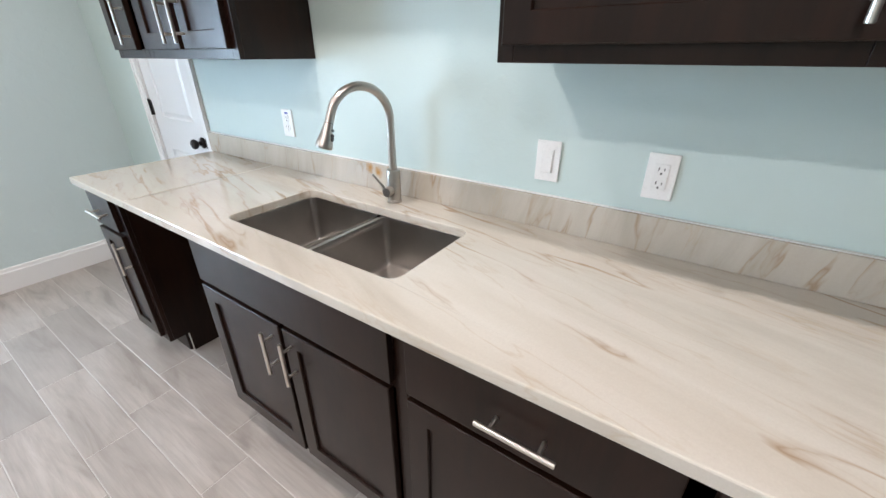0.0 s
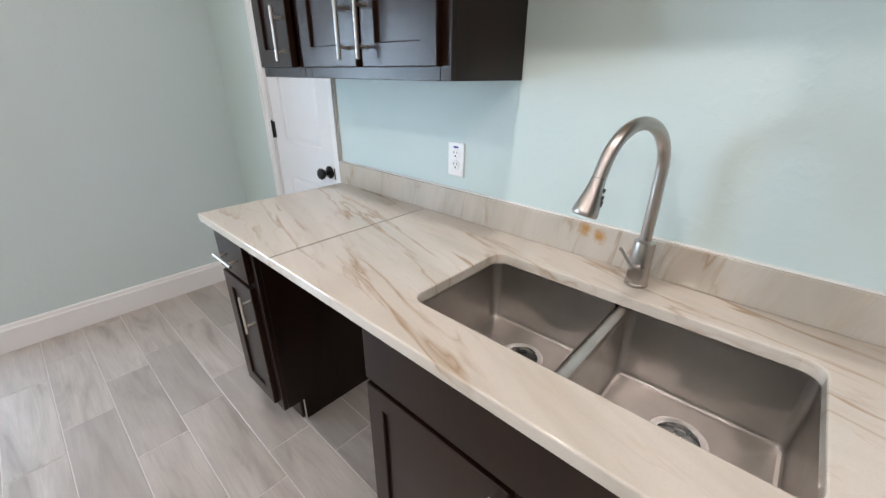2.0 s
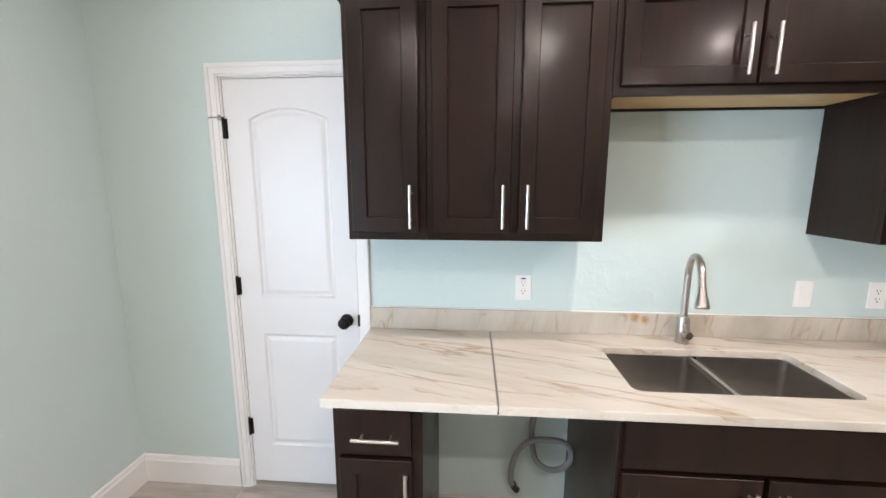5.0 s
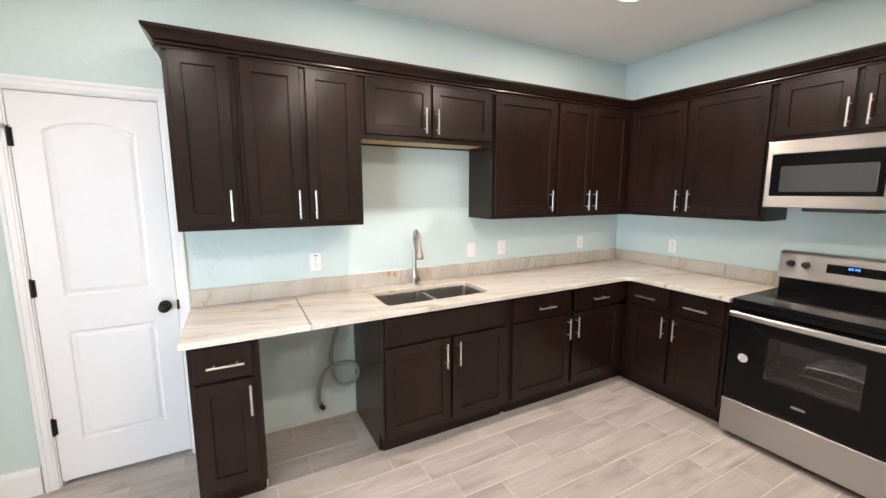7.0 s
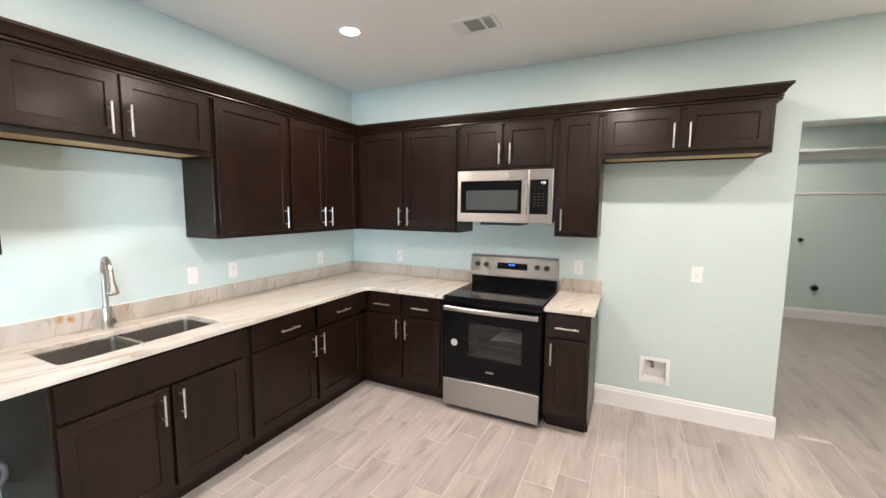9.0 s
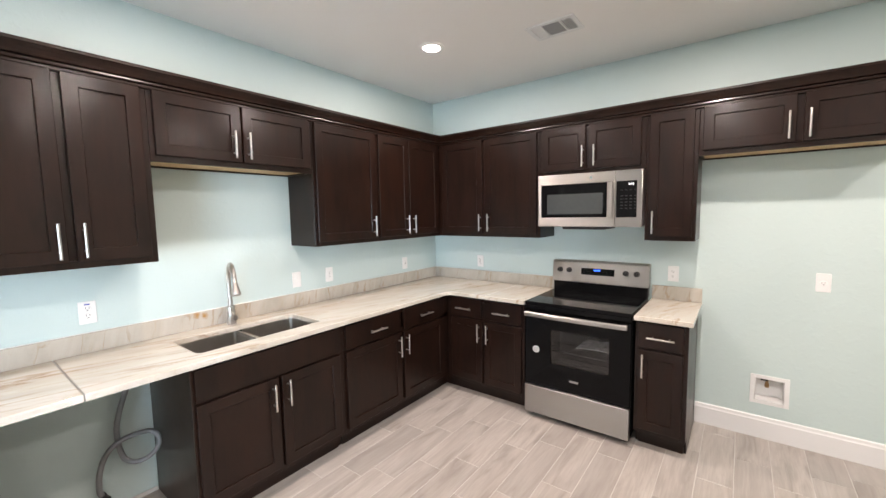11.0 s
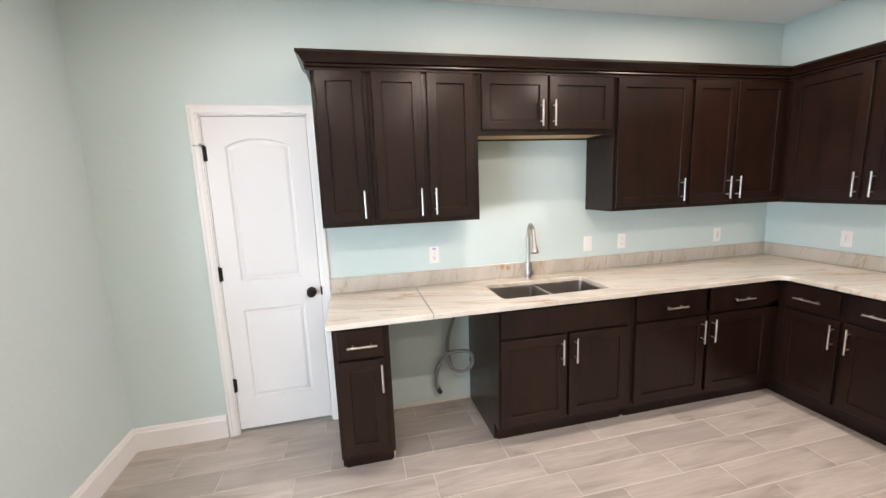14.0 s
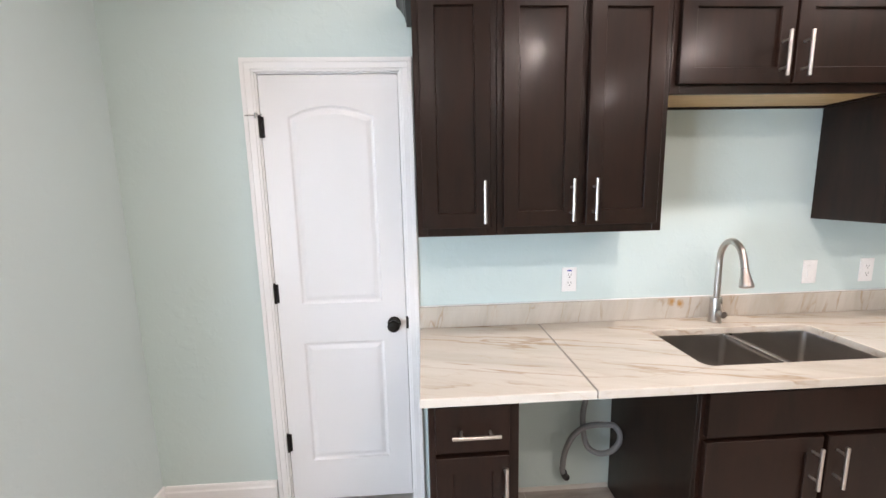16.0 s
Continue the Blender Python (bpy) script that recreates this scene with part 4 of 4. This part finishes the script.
    part("sticker_print", blocks(*[((0.074 + 0.004 * (i % 2), y0 - 0.0020, 0.567 - 0.007 * i), (0.110 - 0.004 * (i % 2), y0 - 0.0013, 0.5695 - 0.007 * i)) for i in range(5)]), GREY_MARK, st)
    part("oven_cavity", blocks(((0.07, -0.61, 0.30), (0.075, -0.10, 0.84)), ((w - 0.075, -0.61, 0.30), (w - 0.07, -0.10, 0.84)), ((0.075, -0.105, 0.30), (w - 0.075, -0.10, 0.84)), ((0.075, -0.61, 0.30), (w - 0.075, -0.105, 0.305)), ((0.075, -0.61, 0.835), (w - 0.075, -0.105, 0.84))), CAVITY, r, "dark enamelled oven interior")
    for z in (0.470, 0.548):
        rack = bmesh.new()
        for i in range(17):
            x = 0.09 + (w - 0.18) * i / 16
            rod(rack, (x, -0.595, z), (x, -0.12, z), 0.0018, 6)
        for y in (-0.595, -0.40, -0.12):
            rod(rack, (0.08, y, z), (w - 0.08, y, z), 0.003, 8)
        part("oven_rack", rack, CHROME, r, "chrome wire oven rack")
    bag = bmesh.new()
    bmesh.ops.create_grid(bag, x_segments=22, y_segments=14, size=0.5)
    for v in bag.verts:
        u, s = v.co.x, v.co.y
        edge = 1 - 0.35 * abs(u) ** 2
        v.co = Vector((0.475 + 0.26 * u, -0.40 + 0.22 * s * edge, 0.558 + 0.045 * noise.noise(Vector((3 * u, 3 * s, 1))) * (1 - 2 * abs(u)) + 0.020 * math.cos(3 * u)))
    ex = bmesh.ops.extrude_face_region(bag, geom=bag.faces[:])
    for v in [g for g in ex["geom"] if isinstance(g, bmesh.types.BMVert)]:
        v.co.z += 0.006
    bmesh.ops.recalc_face_normals(bag, faces=bag.faces[:])
    solid("manual_bag", bag, FILM, "crumpled clear bag of papers on the oven rack", "plastic bag", m=east(RANGE_L - 0.004))
    part("drawer", blocks(((0.002, -0.667, 0.044), (w - 0.002, -0.625, 0.264)), bevel=0.005, segments=3), STEEL, r, "brushed stainless storage drawer")
    part("drawer_gap", blocks(((0.004, -0.640, 0.262), (w - 0.004, -0.620, 0.276))), BLACK_ENAMEL, r)


kitchen_range()


# ---- microwave ----
def microwave():
    w, z0, z1 = 0.763, 1.484, 1.886
    m = thing("microwave", east(-1.392), "stainless over-the-range microwave under the cabinet", "microwave")
    part("case", blocks(((0, -0.375, z0 + 0.008), (w, -0.004, z1)), bevel=0.003), STEEL, m)
    f = -0.41
    dx = 0.583
    win = rounded(0.028, z0 + 0.070, 0.548, z1 - 0.078, 0.006, 3)
    bm = slab([(0, z0), (dx, z0), (dx, z1), (0, z1)], [win], -0.012, 0.022, 0.004)
    upright = Matrix(((1, 0, 0, 0), (0, 0, -1, f + 0.022), (0, 1, 0, 0), (0, 0, 0, 1)))
    bm.transform(upright)
    door = part("door", bm, STEEL, m, "stainless microwave door")
    pane = part("glass_panel", blocks(((0.027, f + 0.004, z0 + 0.069), (0.549, f + 0.010, z1 - 0.077)), bevel=0.001), BLACK_GLASS, door, "glossy black door glass")
    part("viewing_window", slab(rounded(0.076, z0 + 0.096, 0.500, z1 - 0.152, 0.008, 3), [], 0, 0.0012, 0.0004), SMOKE, pane, "grey mesh viewing window").matrix_basis = Matrix(((1, 0, 0, 0), (0, 0, -1, f + 0.0036), (0, 1, 0, 0), (0, 0, 0, 1)))
    hb = blocks(((0.538, f - 0.040, z0 + 0.066), (0.576, f - 0.024, z1 - 0.076)), bevel=0.006, segments=3)
    merge(hb, blocks(((0.546, f - 0.026, z0 + 0.075), (0.568, f + 0.002, z0 + 0.100)), ((0.546, f - 0.026, z1 - 0.110), (0.568, f + 0.002, z1 - 0.085)), bevel=0.002))
    part("door_handle", hb, STEEL, door, "flat vertical stainless handle")
    part("control_frame", blocks(((dx + 0.002, f, z0), (w, f + 0.034, z1)), bevel=0.004), STEEL, m)
    cp = part("control_panel", blocks(((dx + 0.010, f - 0.002, z0 + 0.068), (w - 0.034, f + 0.004, z1 - 0.076)), bevel=0.002), BLACK_GLASS, m, "black glass keypad panel")
    part("clock_digits", blocks(((0.690, f - 0.0036, z1 - 0.106), (0.693, f - 0.0022, z1 - 0.092)), ((0.700, f - 0.0036, z1 - 0.106), (0.7085, f - 0.0022, z1 - 0.103)), ((0.700, f - 0.0036, z1 - 0.095), (0.7085, f - 0.0022, z1 - 0.092)), ((0.7055, f - 0.0036, z1 - 0.1025), (0.7085, f - 0.0022, z1 - 0.0955)), ((0.678, f - 0.0036, z1 - 0.106), (0.681, f - 0.0022, z1 - 0.092))), WHITE_LED, cp, "lit white clock")
    marks = [((0.622 + 0.030 * i, f - 0.0032, z1 - 0.185 - 0.022 * j), (0.638 + 0.030 * i, f - 0.0021, z1 - 0.179 - 0.022 * j)) for i in range(4) for j in range(5)]
    marks += [((0.622 + 0.030 * i, f - 0.0032, z1 - 0.142), (0.636 + 0.030 * i, f - 0.0021, z1 - 0.138)) for i in range(4)]
    for a, b in marks:
        part("key_mark", blocks((a, b)), KEY_MARK, cp)
    part("logo_badge", lathe([(0, 0.0015), (0.011, 0.0015), (0.012, 0)], 24, pose(0.415, f - 0.0002, z1 - 0.037, 90)), CHROME, door, "small round metal badge")
    part("base_vent", blocks(((0.19, -0.385, z0 - 0.022), (0.52, -0.10, z0 + 0.0085)), bevel=0.008), BLACK_PLASTIC, m, "black filter housing underneath")
    part("lamp_cover", blocks(((0.53, -0.34, z0 - 0.003), (0.70, -0.22, z0 + 0.0085)), bevel=0.003), PLASTIC, m, "white cooktop lamp cover")


microwave()


# ---- wall plates ----
def plate(m, kind, label, sticker=False):
    p = thing("wall_switch" if kind == "switch" else "wall_outlet", m, label, "switch" if kind == "switch" else "outlet", "wall plates")
    part("cover_plate", blocks(((-0.036, -0.0065, -0.059), (0.036, -0.0002, 0.059)), bevel=0.0025), PLASTIC, p)
    if kind == "switch":
        part("rocker_frame", blocks(((-0.0175, -0.0085, -0.034), (0.0175, -0.0060, 0.034)), bevel=0.001), PLASTIC, p)
        rk = blocks(((-0.0150, -0.0125, -0.031), (0.0150, -0.0080, 0.031)), bevel=0.001)
        for v in rk.verts:
            if v.co.y < -0.010:
                v.co.y += 0.0035 * (0.5 + v.co.z / 0.062)
        part("rocker", rk, PLASTIC, p)
    elif kind in ("decora", "gfci"):
        part("receptacle", blocks(((-0.0168, -0.0092, -0.0335), (0.0168, -0.0060, 0.0335)), bevel=0.0012), PLASTIC, p)
        slots = []
        for z in (-0.019, 0.017):
            slots += [((-0.0078, -0.0096, z), (-0.0055, -0.0090, z + 0.0085)), ((0.0055, -0.0096, z), (0.0078, -0.0090, z + 0.007)), ((-0.0022, -0.0096, z - 0.010), (0.0022, -0.0090, z - 0.005))]
        if kind == "gfci":
            slots += [((-0.008, -0.0098, -0.0035), (0.008, -0.0090, -0.0005))]
        part("slots", blocks(*slots), DARK_MARK, p)
    elif kind == "duplex":
        for z in (-0.0195, 0.0195):
            part("receptacle", lathe([(0, 0.0092), (0.0160, 0.0092), (0.0172, 0.0082), (0.0172, 0.006)], 28, pose(0, 0, z, 90)), PLASTIC, p)
            part("slots", blocks(((-0.0078, -0.0096, z + 0.001), (-0.0055, -0.0090, z + 0.010)), ((0.0055, -0.0096, z + 0.001), (0.0078, -0.0090, z + 0.009)), ((-0.0024, -0.0096, z - 0.010), (0.0024, -0.0090, z - 0.0045))), DARK_MARK, p)
    else:
        part("receptacle", lathe([(0, 0.0086), (0.0165, 0.0086), (0.0175, 0.0076), (0.0175, 0.006)], 28, pose(0, 0, -0.004, 90)), PLASTIC, p)
        part("slots", blocks(((-0.0078, -0.0092, -0.002), (-0.0055, -0.0084, 0.006)), ((0.0055, -0.0092, -0.002), (0.0078, -0.0084, 0.006)), ((-0.0024, -0.0092, -0.013), (0.0024, -0.0084, -0.008))), DARK_MARK, p)
    if sticker:
        part("blue_label", blocks(((-0.011, -0.0072, 0.040), (0.011, -0.0062, 0.0465))), BLUE_MARK, p, "small blue label strip")
    return p


PZ = 1.120
plate(pose(-2.942, 0, PZ + 0.004), "duplex", "white duplex outlet with a blue label strip", True)
plate(pose(-1.728, 0, PZ), "switch", "white rocker light switch on the aqua wall")
plate(pose(-1.429, 0, PZ), "decora", "white square-faced outlet above the counter")
plate(pose(-0.511, 0, PZ - 0.008), "gfci", "white safety outlet above the counter")
plate(pose(0, -0.588, PZ - 0.008, 0, 0, -90), "gfci", "white safety outlet beside the corner")
plate(pose(0, -2.308, PZ - 0.006, 0, 0, -90), "decora", "white square-faced outlet beside the range")
plate(pose(0, -3.135, PZ, 0, 0, -90), "single", "white single outlet in the empty fridge bay")


def ice_box():
    b = thing("water_outlet_box", pose(0, -2.9035, 0.347, 0, 0, -90), "white recessed water box with a brass valve", "outlet box")
    w, h = 0.105, 0.103
    part("flange", blocks(((-w, -0.006, -h), (-w + 0.026, -0.0003, h)), ((w - 0.026, -0.006, -h), (w, -0.0003, h)), ((-w + 0.026, -0.006, h - 0.026), (w - 0.026, -0.0003, h)), ((-w + 0.026, -0.006, -h), (w - 0.026, -0.0003, -h + 0.026)), bevel=0.0015), PLASTIC, b)
    i, j, k, q = w - 0.026, h - 0.026, 0.003, 0.085
    part("recess", blocks(((-i, 0.0, -j), (-i + k, q, j)), ((i - k, 0.0, -j), (i, q, j)), ((-i + k, 0.0, -j), (i - k, q, -j + k)), ((-i + k, 0.0, j - k), (i - k, q, j)), ((-i + k, q - k, -j + k), (i - k, q, j - k))), PLASTIC, b, "white recessed plastic tray")
    v = bmesh.new()
    rod(v, (-0.012, 0.045, 0.0735), (-0.012, 0.045, 0.020), 0.0085, 14)
    rod(v, (-0.012, 0.045, 0.034), (-0.012, 0.045, 0.006), 0.0135, 6)
    rod(v, (-0.012, 0.045, 0.045), (-0.012, 0.020, 0.045), 0.006, 12)
    val = part("valve", v, BRASS, b, "small brass supply valve")
    part("valve_lever", blocks(((-0.048, 0.022, 0.056), (-0.006, 0.032, 0.064)), bevel=0.002), BLACK_PLASTIC, val, "grey valve lever")


ice_box()


# ---- hose in the dishwasher bay ----
def hose():
    h = thing("drain_hose", pose(0, 0, 0), "grey ribbed drain hose looped in the empty bay", "hose")
    ring = [(-2.795 + 0.083 * math.cos(radians(a)), -0.094 - 0.030 * (a - 180) / 270, 0.354 + 0.083 * math.sin(radians(a))) for a in range(195, 451, 30)]
    knots = [(-2.725, -0.060, 0.90), (-2.775, -0.075, 0.80), (-2.846, -0.088, 0.655), (-2.886, -0.093, 0.520), (-2.890, -0.094, 0.420)] + ring + [(-2.880, -0.126, 0.436), (-2.945, -0.118, 0.385), (-2.976, -0.100, 0.290), (-2.980, -0.080, 0.190), (-2.970, -0.062, 0.148)]
    pts = spline(knots, 18)
    part("tube", tube(pts, [0.0125 if i % 2 else 0.0140 for i in range(len(pts))], 12), GREY_RUBBER, h)
    part("end_cuff", tube(spline([(-2.968, -0.062, 0.150), (-2.957, -0.052, 0.122), (-2.944, -0.047, 0.104)], 6), 0.0165, 14), BLACK_PLASTIC, h, "black rubber hose end")


hose()


# ---- ceiling fittings ----
def downlight(x, y, watts):
    d = thing("downlight", pose(x, y, CEIL), "lit round recessed ceiling downlight", "ceiling light", "downlights")
    part("trim_ring", lathe([(0.056, -0.004), (0.066, -0.009), (0.086, -0.005), (0.090, -0.0003)], 40), PLASTIC, d)
    part("lens", lathe([(0, -0.0165), (0.022, -0.0158), (0.042, -0.0125), (0.053, -0.0075), (0.057, -0.0030)], 40), LED, d, "glowing white lens")
    data = bpy.data.lights.new("downlight_lamp", "AREA")
    data.shape, data.size, data.energy, data.color = "DISK", 0.08, watts, CAN_COLOR
    lamp = new("downlight_lamp", data)
    lamp.parent = d
    lamp.location = (0, 0, -0.019)
    return d


for cx, cy, power in CANS:
    downlight(cx, cy, power)
# Two unseen fittings, added to brighten the room beyond the passage.
downlight(1.5, -4.5, 12.0)
downlight(3.1, -4.5, 12.0)


def ceiling_vent():
    v = thing("ceiling_vent", pose(-0.865, -1.700, CEIL), "white ceiling air register with three louvre banks", "air vent")
    a, b = 0.112, 0.158
    part("frame", blocks(((-a, -b, -0.008), (-a + 0.03, b, -0.0003)), ((a - 0.03, -b, -0.008), (a, b, -0.0003)), ((-a + 0.03, b - 0.03, -0.008), (a - 0.03, b, -0.0003)), ((-a + 0.03, -b, -0.008), (a - 0.03, -b + 0.03, -0.0003)), bevel=0.002), PLASTIC, v)
    part("divider", blocks(((-a + 0.03, 0.056, -0.009), (a - 0.03, 0.064, -0.001)), bevel=0.001), PLASTIC, v)
    part("divider", blocks(((-a + 0.03, -0.064, -0.009), (a - 0.03, -0.056, -0.001)), bevel=0.001), PLASTIC, v)
    part("backing", blocks(((-a + 0.03, -b + 0.03, -0.0018), (a - 0.03, b - 0.03, -0.0006))), DARK_MARK, v, "dark duct behind the louvres")
    part("damper", blocks(((-a + 0.032, -0.055, -0.0034), (a - 0.032, 0.055, -0.0020))), GREY_METAL, v, "grey damper plate")
    for i in range(5):
        for s in (-1, 1):
            y = s * (0.070 + 0.0125 * i)
            sl = blocks(((-a + 0.031, -0.0055, -0.0008), (a - 0.031, 0.0055, 0.0006)))
            sl.transform(pose(0, y, -0.0058, -s * 28))
            part("slat", sl, PLASTIC, v)


ceiling_vent()

# ---- the room beyond the passage ----
shelf = thing("wall_shelf", pose(HALL_X, -4.8, 2.41), "white painted shelf high on the far wall", "shelf")
part("board", blocks(((-0.30, -1.3, 0.0), (-0.001, 1.3, 0.022)), bevel=0.002), WHITE, shelf)
part("cleat", blocks(((-0.02, -1.3, -0.09), (-0.001, 1.3, -0.0005)), bevel=0.002), WHITE, shelf)
structure("trim_rail", blocks(((HALL_X - 0.018, -6.1, 1.828), (HALL_X - 0.0003, -3.5, 1.852)), bevel=0.002), WHITE, "thin white rail on the far wall", "rail")


def wall_stub(y, z, r, name, label):
    s = thing(name, pose(HALL_X, y, z), label, "pipe")
    part("collar", lathe([(r, 0.0003), (r * 1.5, 0.0003), (r * 1.4, 0.006), (r, 0.008)], 24, pose(0, 0, 0, 0, -90)), GREY_METAL, s)
    part("pipe_end", lathe([(0, 0.004), (r * 0.85, 0.004), (r * 0.9, 0.05), (r, 0.05), (r, 0.0)], 24, pose(0, 0, 0, 0, -90)), BLACK_PLASTIC, s)


wall_stub(-4.92, 1.17, 0.024, "pipe_stub", "dark capped pipe stub on the far wall")
wall_stub(-5.13, 0.47, 0.036, "vent_stub", "dark round dryer vent on the far wall")


# ---- floor tiles ----
def tile_mesh(w, d):
    bm = bmesh.new()
    c = 0.0012
    low = [bm.verts.new((x, y, -0.008)) for x, y in ((0, 0), (w, 0), (w, d), (0, d))]
    mid = [bm.verts.new((x, y, -c)) for x, y in ((0, 0), (w, 0), (w, d), (0, d))]
    top = [bm.verts.new((x, y, 0)) for x, y in ((c, c), (w - c, c), (w - c, d - c), (c, d - c))]
    for p, q in ((low, mid), (mid, top)):
        for k in range(4):
            bm.faces.new((p[k], p[(k + 1) % 4], q[(k + 1) % 4], q[k]))
    bm.faces.new(top)
    return as_mesh("tile", bm, TILE, False)


ROW0, STEP, LONG, GAP = -0.717, 0.183, 0.612, 0.0036
STARTS = {-2: -0.942, 0: -0.848, 1: -1.308, 2: -1.203, 3: -0.973, 4: -1.426, 5: -1.095, 6: -1.544, 7: -1.315, 8: -0.840, 9: -1.212, 10: -1.060, 11: -0.744}
rng = random.Random(7)
meshes, count = {}, 0
for k in range(-4, 28):
    y1, y0 = min(0.0, ROW0 + STEP * (1 - k)), max(SOUTH, ROW0 - STEP * k)
    first = STARTS.get(k, -LONG * rng.random())
    if y1 - y0 < 0.02:
        continue
    x = first - LONG * math.ceil((first - WEST) / LONG)
    while x < 0.0:
        a, b = max(x, WEST), min(x + LONG, T if y1 < OPEN_N + 0.1 and y0 > OPEN_S - 0.1 else 0.0)
        x += LONG
        if b - a < 0.03:
            continue
        size = (round(b - a - GAP, 4), round(y1 - y0 - GAP, 4))
        if size not in meshes:
            meshes[size] = tile_mesh(*size)
        ob = new("tile", meshes[size])
        ob.parent = floor
        ob.location = (a + GAP / 2, y0 + GAP / 2, 0)
hall = bmesh.new()
for k in range(13, 34):
    x = T - LONG * rng.random()
    while x < HALL_X:
        a, b = max(x, T), min(x + LONG, HALL_X)
        x += LONG
        y1, y0 = ROW0 + STEP * (1 - k), ROW0 - STEP * k
        if b - a > 0.03 and y0 > HALL_S and y1 < HALL_N + STEP:
            box(hall, (a + GAP / 2, y0 + GAP / 2, -0.008), (b - GAP / 2, min(y1, HALL_N) - GAP / 2, 0))
far = solid("tile_field", hall, TILE, kind="stuff", label="grey wood-look floor tiles of the next room", category="floor tiles")
